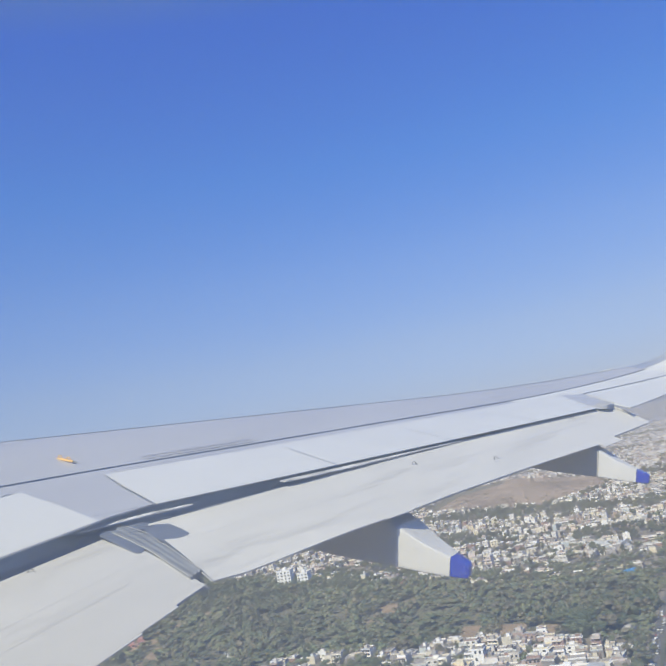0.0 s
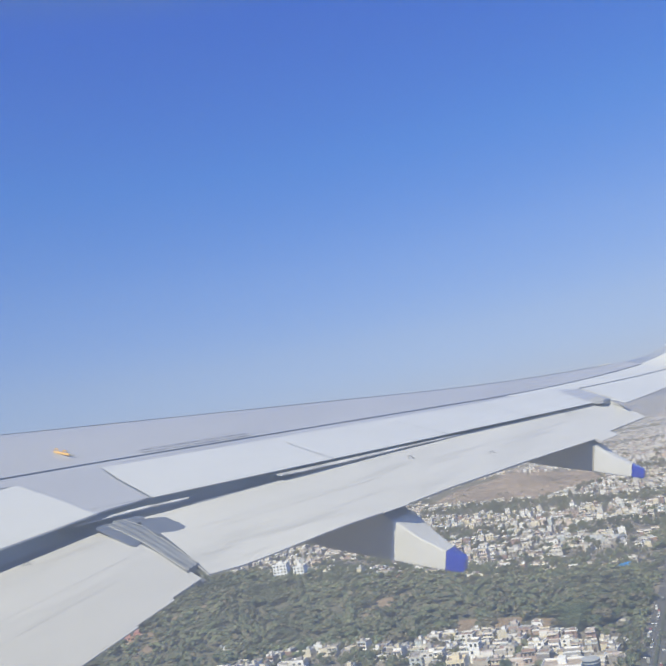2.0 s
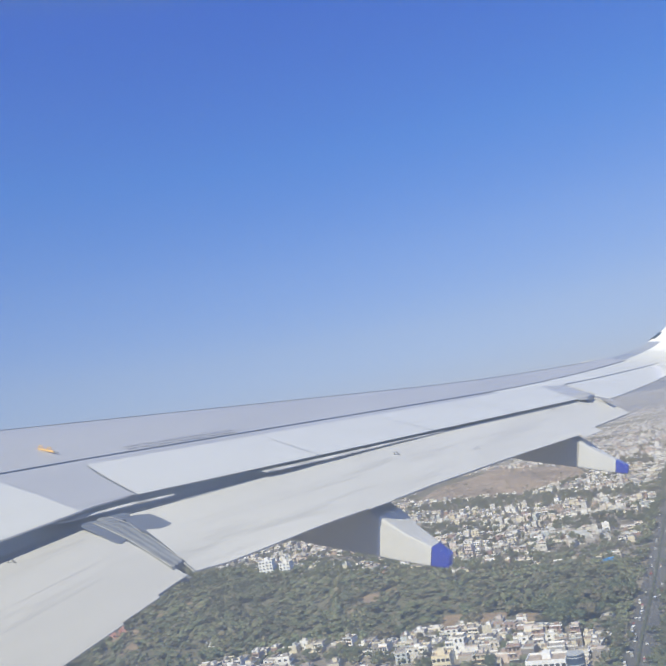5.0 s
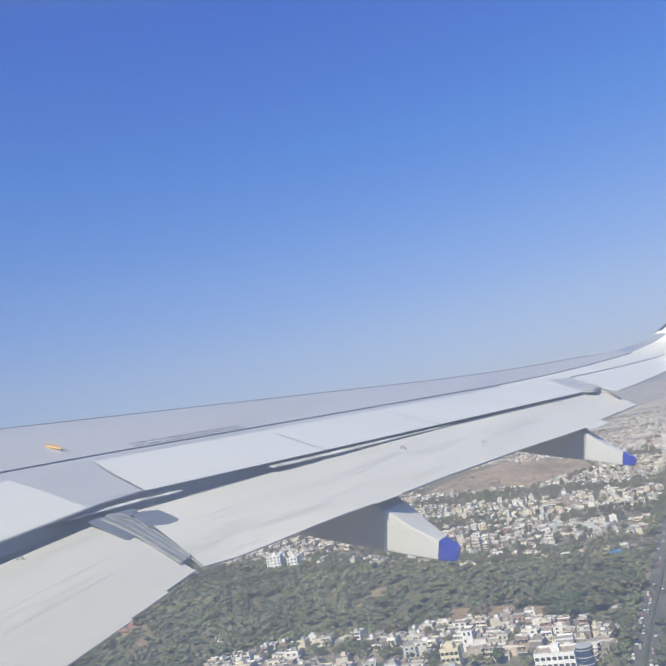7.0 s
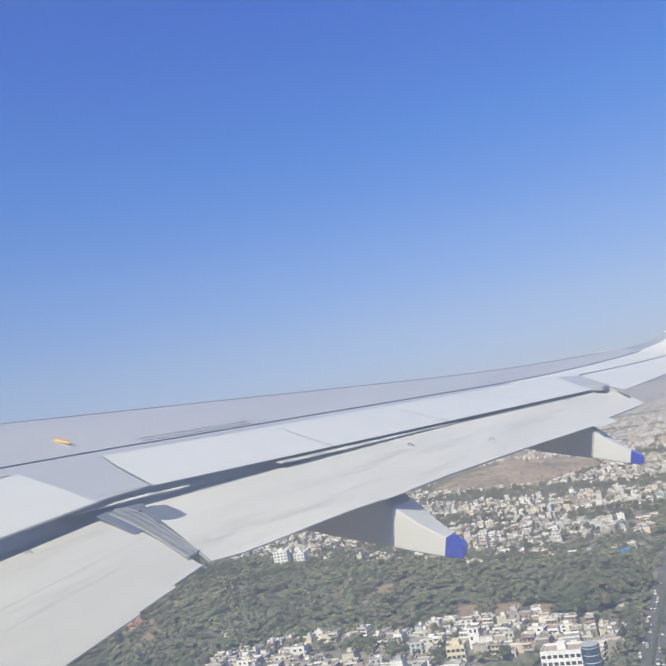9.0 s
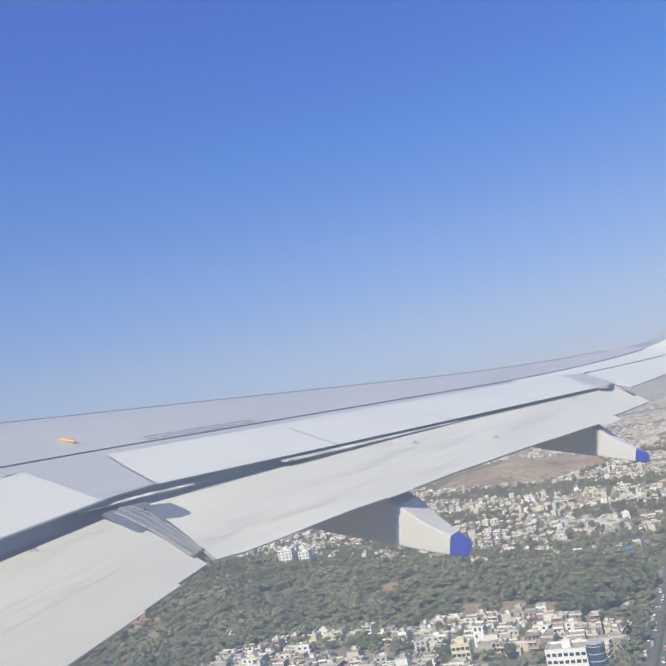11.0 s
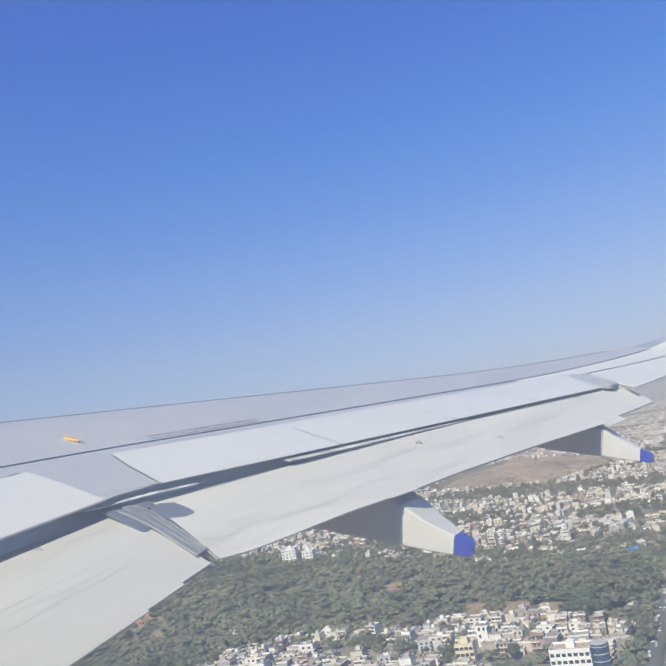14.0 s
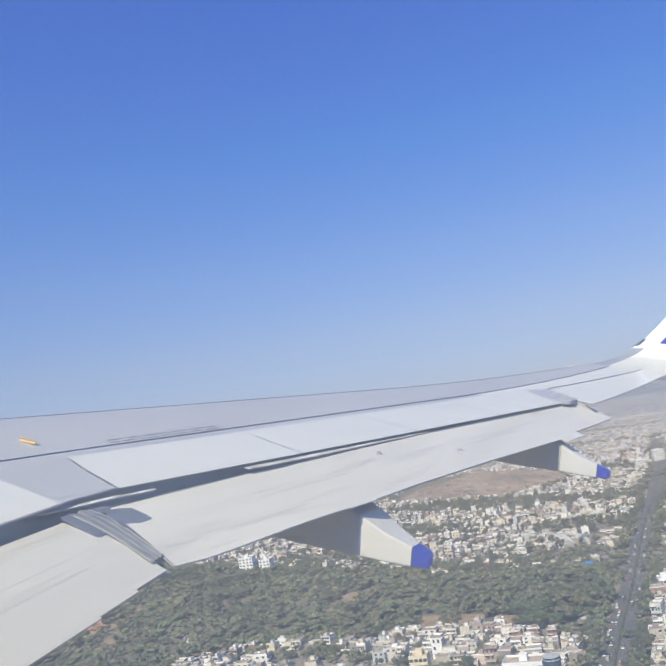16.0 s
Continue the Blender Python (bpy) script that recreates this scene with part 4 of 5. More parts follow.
def house(k, wide, deep, floors):
    """A flat-roofed town house with parapet, stair room, tank, balconies, sunshades and windows."""
    r = random.Random(100 + k)
    h = floors * STOREY
    thing = tagged(new("house"), "flat-roofed painted town house with parapet and rooftop stair room", "house", "houses of the town")
    bm = bmesh.new()
    box(bm, -wide / 2, wide / 2, -deep / 2, deep / 2, 0, h)
    part("walls", bm, WALL, thing)
    bm = bmesh.new()
    box(bm, -wide / 2 + 0.2, wide / 2 - 0.2, -deep / 2 + 0.2, deep / 2 - 0.2, h + 0.004, h + 0.12)
    part("roof", bm, ROOF, thing, "grey cement roof terrace")
    bm = bmesh.new()
    for x0, x1, y0, y1 in ((-wide / 2 - 0.05, wide / 2 + 0.05, -deep / 2 - 0.05, -deep / 2 + 0.18), (-wide / 2 - 0.05, wide / 2 + 0.05, deep / 2 - 0.18, deep / 2 + 0.05),
                           (-wide / 2 - 0.05, -wide / 2 + 0.18, -deep / 2 + 0.18, deep / 2 - 0.18), (wide / 2 - 0.18, wide / 2 + 0.05, -deep / 2 + 0.18, deep / 2 - 0.18)):
        box(bm, x0, x1, y0, y1, h - 0.15, h + 0.95)
    part("parapet", bm, WALL, thing)
    sx, sy = r.choice((-1, 1)) * (wide / 2 - 1.75), r.uniform(-0.3, 0.3) * deep
    if k % 4 != 3:
        bm = bmesh.new()
        box(bm, sx - 1.5, sx + 1.5, sy - 1.7, sy + 1.7, h + 0.12, h + 2.7)
        box(bm, sx - 1.8, sx + 1.8, sy - 2.0, sy + 2.0, h + 2.7, h + 2.85)
        part("stair_room", bm, WALL, thing)
    bm = bmesh.new()
    tx, ty = -sx * 0.6, deep * 0.25
    base = h + 0.12
    for i, (rr, z) in enumerate(((0.6, 0.0), (0.6, 1.1), (0.35, 1.35))):
        ring = [bm.verts.new((tx + rr * math.cos(a * math.pi / 4), ty + rr * math.sin(a * math.pi / 4), base + z)) for a in range(8)]
        if i:
            for a in range(8):
                bm.faces.new((last[a], last[(a + 1) % 8], ring[(a + 1) % 8], ring[a]))
        last = ring
    bm.faces.new(last)
    part("water_tank", bm, TANK, thing, "cylindrical rooftop water tank")
    for s in range(floors):
        z = s * STOREY
        if s and r.random() < 0.7:
            bm = bmesh.new()
            w = r.uniform(0.35, 0.95) * wide
            x0 = -wide / 2 if r.random() < 0.5 else wide / 2 - w
            box(bm, x0, x0 + w, -deep / 2 - 1.1, -deep / 2 - 0.002, z - 0.12, z + 0.03)
            box(bm, x0, x0 + w, -deep / 2 - 1.1, -deep / 2 - 1.0, z + 0.03, z + 0.85)
            part("balcony", bm, WALL, thing)
        spots = [(x, -deep / 2, 0) for x in np.linspace(-wide / 2 + 1.25, wide / 2 - 1.25, 3 if wide > 7.2 else 2)] + [(-wide / 2, y, -90) for y in (-deep / 4, deep / 4)] + [(wide / 2, -deep / 5, 90)]
        for x, y, a in spots:
            if r.random() < 0.8:
                ob = new("window", r.choice(WINDOWS))
                ob.parent = thing
                ob.matrix_local = pose(x, y, z + 0.8, 0, 0, a)
        bm = bmesh.new()
        box(bm, -wide / 2 - 0.45, wide / 2 + 0.3, -deep / 2 - 0.55, -deep / 2 - 0.003, z + 2.3, z + 2.42)
        box(bm, -wide / 2 - 0.45, -wide / 2 - 0.003, -deep / 2 + 0.001, deep / 2, z + 2.3, z + 2.42)
        part("sunshade", bm, WALL, thing, "thin concrete sunshade ledge")
    return thing


PROTOTYPES = [house(k, w, d, n) for k, (w, d, n) in enumerate(((5, 8, 2), (6, 9, 2), (4.6, 8, 1), (7, 8, 2), (5, 9, 3), (5, 7, 1), (7.5, 9, 3), (5.5, 7, 2), (5, 8, 2), (8, 8, 1)))]
hx, hy = plots(-330, 330, 340, 640, 7.6, TURN, 0.9)
keep = (np.abs(hx) < hy * 0.43 + 25) & (patchy(hx, hy, 26, 1.0) > 0.3)
hx, hy = hx[keep], hy[keep]
special = [(32, 448), (-13, 500)]
for sx, sy in special:
    m = np.hypot(hx - sx, hy - sy) > 19
    hx, hy = hx[m], hy[m]
order = np.argsort(hy + 0.2 * np.abs(hx))
near, rest = order[:260], order[260:]
for n, i in enumerate(near):
    at = pose(hx[i], hy[i], 0, 0, 0, math.degrees(TURN) + rng.choice((0, 0, 0, 90, 180)) + rng.normal(0, 3))
    if n < len(PROTOTYPES):
        PROTOTYPES[n].matrix_world = at
    else:
        copy_thing(PROTOTYPES[int(rng.integers(len(PROTOTYPES)))], at)


def town(name, x, y, templates, size, label, mats=None, towers=0.02, height=1.4):
    n = len(x)
    w = rng.uniform(0.62, 0.98, n) * size
    d = rng.uniform(0.8, 1.25, n) * size
    w[rng.random(n) < 0.04] *= 1.9
    tall = np.where(rng.random(n) < towers, height, 0.86)
    places = np.stack([x, y, np.zeros(n), w, d, STOREY * rng.uniform(0.85, 1.15, n) * tall, TURN + rng.choice((0, math.pi / 2, math.pi), n) + rng.normal(0, 0.12, n)], 1)
    mass(name, templates, rng.integers(0, len(templates), n), places, mats or [WALL_FAR, ROOF_FAR, GLASS_DARK], label, "houses")


town("town_houses", hx[rest], hy[rest], HOUSES, 7.4, "further rows of flat-roofed painted town houses")
mx, my = plots(-700, 1050, 580, 1700, 9.2, TURN + 0.25, 0.62)
m = (patchy(mx, my, 70, 2.0) + 0.25 * (patchy(mx, my, 17, 6.0) - 0.5) > 0.42) & (np.abs(mx) < my * 0.5 + 60) & ~((np.abs(mx) < 332) & (my < 642))
town("middle_town_houses", mx[m], my[m], HOUSES, 7.8, "dense white and cream houses beyond the wood")
fx, fy = plots(-300, 2700, 1690, 4850, 12.5, TURN + 0.5, 0.5)
m = (patchy(fx, fy, 160, 4.0) + 0.3 * (patchy(fx, fy, 45, 3.0) - 0.5) > 0.34) & (fx > fy * 0.0 - 100) & (np.hypot(fx, fy) < 4800) & (fx < fy * 0.56)
town("distant_town_houses", fx[m], fy[m], SPECKS, 8.5, "distant pale houses reaching to the horizon", [WALL_DISTANT, ROOF_DISTANT], 0.008, 2.8)
fx, fy = plots(700, 4000, 3900, 6900, 26, TURN + 0.2, 0.6)
m = (patchy(fx, fy, 260, 4.0) > 0.36) & (np.hypot(fx, fy) > 4700) & (np.hypot(fx, fy) < 7000) & (fx > fy * 0.15) & (fx < fy * 0.6)
town("farthest_town_houses", fx[m], fy[m], SPECKS, 15, "hazy pale houses at the end of the plain", [WALL_DISTANT, ROOF_DISTANT], 0.03, 3.2)


# ---- trees ----
def crown_template(seed, leaves=84, lobes=6, leaf=0.050):
    """Leaf clumps on several lobes round a dark core; unit tree 1 high, crown from 0.25 up."""
    r = np.random.default_rng(seed)
    v, f = [], []
    cen = np.stack([r.normal(0, 0.20, lobes), r.normal(0, 0.20, lobes), r.uniform(0.45, 0.78, lobes)], 1)
    rad = r.uniform(0.15, 0.26, lobes)
    sides = 6 if lobes > 3 else 5
    levels = ((0.62, 0.74), (-0.05, 1.0)) if lobes > 3 else ((0.25, 0.95),)
    for c, q in zip(cen, rad):
        b, n = len(v), len(levels)
        rows = [(0, 0, 0.98)] + [(math.cos(a) * w, math.sin(a) * w, h) for h, w in levels for a in (np.arange(sides) + 0.5 * (h > 0.3)) * 2 * math.pi / sides] + [(0, 0, -0.85)]
        v += [tuple(c + np.array(p) * q * r.uniform(0.62, 1.18)) for p in rows]
        for k in range(sides):
            j = (k + 1) % sides
            f += [(b, b + 1 + k, b + 1 + j), (b + 1 + n * sides, b + 1 + (n - 1) * sides + j, b + 1 + (n - 1) * sides + k)]
            if n == 2:
                f += [(b + 1 + k, b + 1 + sides + k, b + 1 + sides + j), (b + 1 + k, b + 1 + sides + j, b + 1 + j)]
    for k in range(leaves):
        i = r.integers(lobes)
        d = r.normal(size=3)
        d /= np.linalg.norm(d)
        if d[2] < -0.5:
            d[2] *= -1
        p = cen[i] + d * rad[i] * r.uniform(0.9, 1.14)
        t = np.cross(d, r.normal(size=3))
        t /= np.linalg.norm(t)
        u = np.cross(d, t) + d * r.uniform(-0.5, 0.5)
        s = r.uniform(0.6, 1.3) * leaf
        b = len(v)
        v += [tuple(p + t * s), tuple(p - t * s * 0.6 + u * s), tuple(p - t * s * 0.5 - u * s)]
        f += [(b, b + 1, b + 2)]
    return np.array(v), np.array(f), np.zeros(len(f), int)


CROWNS = [crown_template(20 + k) for k in range(6)]
WOOD_CROWNS = [crown_template(80 + k, 48, 5, 0.064) for k in range(9)]
LIGHT_CROWNS = [crown_template(40 + k, 36, 3, 0.085) for k in range(5)]
TINY_CROWNS = [crown_template(60 + k, 12, 2, 0.12) for k in range(5)]


def tree(k, height):
    thing = tagged(new("tree"), "broad dusty green tree with an uneven crown", "tree", "trees of the wood")
    bm = bmesh.new()
    tube(bm, [(0, 0, -0.2), (0.05, 0, height * 0.22), (0.1, 0.05, height * 0.5)], [0.28, 0.2, 0.12], 6)
    for a in (0.4, 2.3, 4.5):
        tube(bm, [(0.05, 0, height * 0.25), (math.cos(a) * height * 0.16, math.sin(a) * height * 0.16, height * 0.5)], [0.14, 0.06], 5)
    part("trunk", bm, BARK, thing)
    tv, tf, _ = crown_template(200 + k, 620, 10, 0.046)
    me = bpy.data.meshes.new("crown")
    me.from_pydata([tuple(p) for p in tv * np.array([height * 1.05, height * 1.05, height])], [], [tuple(q) for q in tf.tolist()])
    me.materials.append(LEAVES)
    ob = new("crown", me)
    ob.parent = thing
    return thing


TREES = [tree(k, h) for k, h in enumerate((9, 10.5, 8, 12, 7, 9.5))]
n = 12500
tx, ty = rng.uniform(-600, 170, n), rng.uniform(440, 1260, n)
m = inside(FOREST, tx, ty) & (tx > -50 - ty * 0.43) & (off_line(ROAD, tx, ty) > 14)
for c in CLEARINGS:
    m &= ~inside(c, tx, ty)
m &= 0.6 * patchy(tx, ty, 34, 5.0) + 0.4 * patchy(tx, ty, 11, 8.0) + 0.5 * rng.random(n) > 0.46
tx, ty = tx[m], ty[m]
order = np.argsort(ty)
near, rest = order[:200], order[200:]
for n, i in enumerate(near):
    s = rng.uniform(0.5, 0.95)
    at = pose(tx[i], ty[i], 0.1, 0, 0, rng.uniform(0, 360)) @ Matrix.Diagonal((s, s, s * rng.uniform(0.8, 1.05), 1))
    if n < len(TREES):
        TREES[n].matrix_world = at
    else:
        c = copy_thing(TREES[int(rng.integers(len(TREES)))], at)
        c.matrix_basis = at


def woods(name, x, y, templates, lo, hi, label, flat=1.0):
    n = len(x)
    h = rng.uniform(lo, hi, n) * rng.uniform(0.75, 1.0, n)
    w = h * rng.uniform(0.95, 1.5, n)
    places = np.stack([x, y, np.zeros(n) - h * 0.12, w, w, h * flat, rng.uniform(0, 6.28, n)], 1)
    mass(name, templates, rng.integers(0, len(templates), n), places, [LEAVES_FAR], label, "trees")


woods("wood", tx[rest], ty[rest], WOOD_CROWNS, 5, 12, "dense dusty green wood")
# trees among the houses, along the road and on the fields
n = 3400
sx, sy = rng.uniform(-400, 400, n), rng.uniform(340, 700, n)
m = ~inside(FOREST, sx, sy) & (off_line(ROAD, sx, sy) > 9) & ~inside(AIRFIELD, sx, sy) & ((patchy(sx, sy, 26, 1.0) < 0.34) | (rng.random(n) < 0.42)) & (np.abs(sx) < sy * 0.43 + 30)
sx, sy = sx[m], sy[m]
for i in range(min(90, len(sx))):
    s = rng.uniform(0.45, 0.95)
    at = pose(sx[i], sy[i], 0, 0, 0, rng.uniform(0, 360)) @ Matrix.Diagonal((s, s, s, 1))
    copy_thing(TREES[int(rng.integers(len(TREES)))], at).matrix_basis = at
woods("street_trees", sx[90:], sy[90:], CROWNS, 4.5, 9, "street trees between the houses")
road_t = rng.uniform(0, 1, 420)
line = np.array(ROAD[1:7], float)
seg = np.linspace(0, 1, len(line))
rx, ry = np.interp(road_t, seg, line[:, 0]) + rng.choice((-14, 14), 420) + rng.normal(0, 2.5, 420), np.interp(road_t, seg, line[:, 1])
woods("roadside_trees", rx, ry, CROWNS, 5, 9, "trees lining the road")
n = 5000
sx, sy = rng.uniform(-230, 210, n), rng.uniform(680, 1120, n)
m = inside(WOOD_EDGE, sx, sy) & (off_line(ROAD, sx, sy) > 16)
sx, sy = sx[m], sy[m]
tree_part = rng.random(len(sx)) < 0.62
woods("edge_trees", sx[tree_part], sy[tree_part], CROWNS, 5, 9, "trees and gardens behind the wood")
far = ~tree_part & (rng.random(len(sx)) < 0.5)
town("edge_houses", sx[far], sy[far], HOUSES[:2] + HOUSES[4:6], 8.0, "low houses scattered behind the wood")
n = 20000
sx, sy = rng.uniform(-650, 1050, n), rng.uniform(620, 1720, n)
m = ~inside(FOREST, sx, sy) & (off_line(ROAD, sx, sy) > 12) & ~inside(AIRFIELD, sx, sy) & ~inside(FIELD_AREA, sx, sy) & ((patchy(sx, sy, 70, 2.0) < 0.42) | (rng.random(n) < 0.42)) & (np.abs(sx) < sy * 0.48)
woods("middle_trees", sx[m], sy[m], LIGHT_CROWNS, 5, 11, "trees among the houses beyond the wood")
n = 23000
sx, sy = rng.uniform(-200, 2600, n), rng.uniform(1650, 4800, n)
m = ((patchy(sx, sy, 160, 4.0) < 0.4) | (rng.random(n) < 0.33)) & ~inside(FIELD_AREA, sx, sy) & (sx < sy * 0.56) & (np.hypot(sx, sy) < 4800)
woods("distant_trees", sx[m], sy[m], TINY_CROWNS, 8, 14, "distant groves of trees", 0.8)
n = 60
sx, sy = rng.uniform(70, 430, n), rng.uniform(1370, 2130, n)
m = inside(FIELD_AREA, sx, sy)
woods("field_trees", sx[m], sy[m], LIGHT_CROWNS, 5, 9, "scattered field trees")


# ---- single buildings that stand out ----
def block(name, x, y, wide, deep, floors, wall, label, turn=0.0, bays=6, glass=None):
    thing = tagged(new(name), label, "building")
    thing.matrix_world = pose(x, y, 0, 0, 0, math.degrees(TURN) + turn)
    h = floors * 3.3
    bm = bmesh.new()
    box(bm, -wide / 2, wide / 2, -deep / 2, deep / 2, 0, h)
    part("walls", bm, wall, thing)
    bm = bmesh.new()
    box(bm, -wide / 2 + 0.3, wide / 2 - 0.3, -deep / 2 + 0.3, deep / 2 - 0.3, h + 0.004, h + 0.15)
    part("roof", bm, ROOF, thing)
    for x0, x1, y0, y1 in ((-wide / 2, wide / 2, -deep / 2, -deep / 2 + 0.3), (-wide / 2, wide / 2, deep / 2 - 0.3, deep / 2), (-wide / 2, -wide / 2 + 0.3, -deep / 2 + 0.3, deep / 2 - 0.3), (wide / 2 - 0.3, wide / 2, -deep / 2 + 0.3, deep / 2 - 0.3)):
        bm = bmesh.new()
        box(bm, x0, x1, y0, y1, h + 0.004, h + 1.1)
        part("parapet", bm, wall, thing)
    bm = bmesh.new()
    box(bm, -2, 2, -1.5, 2.5, h + 0.15, h + 3.2)
    part("lift_room", bm, wall, thing)
    for s in range(floors):
        for k in range(bays):
            ob = new("window", WINDOWS[1])
            ob.parent = thing
            ob.matrix_local = pose(-wide / 2 + wide * (k + 0.5) / bays, -deep / 2, s * 3.3 + 1.0)
        for k in range(max(2, bays // 2)):
            ob = new("window", WINDOWS[0])
            ob.parent = thing
            ob.matrix_local = pose(-wide / 2, -deep / 2 + deep * (k + 0.5) / max(2, bays // 2), s * 3.3 + 1.0, 0, 0, -90)
    if glass:
        bm = bmesh.new()
        rings = []
        for z in (0, h + 1.6):
            rings.append([(wide / 2 + 3.6 + 4.2 * math.cos(a), 4.2 * math.sin(a), z) for a in np.linspace(0, 2 * math.pi, 20, endpoint=False)])
        loft(bm, rings)
        drum = part("glass_drum", bm, glass, thing, "dark blue curved glass corner drum")
        for z in [3.3 * k for k in range(1, floors + 1)] + [h + 1.3]:
            bm = bmesh.new()
            loft(bm, [[(wide / 2 + 3.6 + q * math.cos(a), q * math.sin(a), zz) for a in np.linspace(0, 2 * math.pi, 20, endpoint=False)] for q, zz in ((4.2, z), (4.32, z), (4.32, z + 0.45), (4.2, z + 0.45))])
            part("floor_band", bm, TIN, drum, "pale floor band")
    return thing


WHITE_WALL = material("white_wall_paint", (0.76, 0.76, 0.74), 0.8, vary=0.08, scale=0.2, fine=2)
CREAM_WALL = material("cream_wall_paint", (0.68, 0.60, 0.42), 0.8, vary=0.08, scale=0.2, fine=2)
block("office_building", 32, 448, 19, 13, 4, WHITE_WALL, "white four-storey office block with a dark glass drum", 0, 7, OFFICE_GLASS)
block("apartment_house", -13, 500, 10, 9, 3, CREAM_WALL, "cream three-storey apartment house", 5, 4)
block("apartment_house", -148, 990, 16, 14, 5, WHITE_WALL, "white apartment block beside the wood", 10, 4)
block("apartment_house", -126, 972, 12, 14, 4, WHITE_WALL, "white apartment block beside the wood", 10, 3)
block("apartment_house", 160, 588, 8, 11, 3, WHITE_WALL, "tall narrow white house near the road", 8, 3)
block("apartment_house", 440, 1640, 18, 14, 4, CREAM_WALL, "pale apartment block above the low houses", 20, 7)
block("apartment_house", 500, 1480, 18, 14, 5, WHITE_WALL, "white apartment tower in the distance", 15, 7)
block("apartment_house", 590, 1620, 20, 16, 6, WHITE_WALL, "white apartment tower in the distance", 15, 7)


def shed(name, x, y, wide, deep, h, mat, label, turn=0.0):
    """A low hall with a shallow vaulted roof."""
    thing = tagged(new(name), label, "shed")
    thing.matrix_world = pose(x, y, 0, 0, 0, math.degrees(TURN) + turn)
    bm = bmesh.new()
    box(bm, -wide / 2, wide / 2, -deep / 2, deep / 2, 0, h)
    part("walls", bm, WHITE_WALL, thing)
    bm = bmesh.new()
    rings = []
    for yy in (-deep / 2 - 0.4, deep / 2 + 0.4):
        arc = [(-wide / 2 - 0.4 + (wide + 0.8) * k / 10, yy, h + 0.01 + 0.14 * wide * math.sin(math.pi * k / 10)) for k in range(11)]
        rings.append(arc + [(p[0], p[1], p[2] - 0.004 if k in (0, 10) else h + 0.005) for k, p in list(enumerate(arc))[::-1]])
    loft(bm, rings)
    part("roof", bm, mat, thing)
    return thing


shed("hall", 177, 856, 17, 38, 4.5, TIN, "hall with a vaulted grey tin roof", 60)
shed("market_shed", 149, 706, 15, 6, 3.5, TARP, "shed roofed with bright blue tarpaulin", -40)
PINK_WALL = material("salmon_pink_wall", (0.52, 0.27, 0.22), 0.85, vary=0.2, scale=0.3, fine=2)
block("garden_pavilion", -273, 780, 15, 6, 1, PINK_WALL, "low salmon-pink building in a clearing of the wood", 40, 5)
block("garden_pavilion", -262, 789, 6, 5, 1, PINK_WALL, "low salmon-pink building in a clearing of the wood", 40, 2)
block("hut", -256, 941, 3.4, 3, 1, WHITE_WALL, "small white hut among the trees", 20, 2)
shed("shelter", -162, 679, 14, 9, 3, TIN, "low shelter with a grey tin roof at the wood's edge", 70)
shed("workshop", 143, 520, 24, 10, 4.5, TIN, "low workshop with a pale tin roof", 80)
shed("workshop", 157, 552, 26, 9, 4.5, TIN, "low workshop with a pale tin roof", 80)


# ---- traffic on the road ----
def car(k, length, high, mat):
    thing = tagged(new("car" if high < 2 else "van"), "parked car on the road" if high < 2 else "white van on the road", "car" if high < 2 else "van", "vehicles on the road")
    bm = bmesh.new()
    box(bm, -length / 2, length / 2, -0.85, 0.85, 0.3, high * 0.58)
    bevel(bm, 0.12, 2)
    part("body", bm, mat, thing)
    bm = bmesh.new()
    z0, z1, f, b = high * 0.58, high, length * 0.18, length * 0.42
    loft(bm, [[(-b, -0.8, z0), (f + 0.5, -0.8, z0), (f + 0.5, 0.8, z0), (-b, 0.8, z0)], [(-b + 0.3, -0.68, z1), (f - 0.1, -0.68, z1), (f - 0.1, 0.68, z1), (-b + 0.3, 0.68, z1)]])
    part("cabin", bm, GLASS_DARK, thing)
    bm = bmesh.new()
    box(bm, -b + 0.3, f - 0.1, -0.68, 0.68, z1, z1 + 0.04)
    part("roof", bm, mat, thing)
    for x in (-length * 0.3, length * 0.3):
        for y in (-0.82, 0.82):
            bm = bmesh.new()
            tube(bm, [(x, y - 0.1, 0.32), (x, y + 0.1, 0.32)], 0.32, 10)
            part("wheel", bm, RUBBER, thing)
    return thing


CARS = [car(0, 4.2, 1.5, CAR_PAINT), car(1, 3.7, 1.55, CAR_PAINT), car(2, 5.0, 2.3, CAR_PAINT)]
for n in range(46):
    t = 0.02 + 0.62 * (n + rng.random()) / 46
    x, y = np.interp(t, seg, line[:, 0]), np.interp(t, seg, line[:, 1])
    x1, y1 = np.interp(t + 0.01, seg, line[:, 0]), np.interp(t + 0.01, seg, line[:, 1])
    side = rng.choice((-5.6, -3.2, 3.2, 5.6))
    d = Vector((x1 - x, y1 - y)).normalized()
    at = pose(x + d.y * side, y - d.x * side, 0.22, 0, 0, math.degrees(math.atan2(d.y, d.x)) + (180 if side < 0 else 0))
    if n < 3:
        CARS[n].matrix_world = at
    else:
        copy_thing(CARS[int(rng.integers(3))], at)

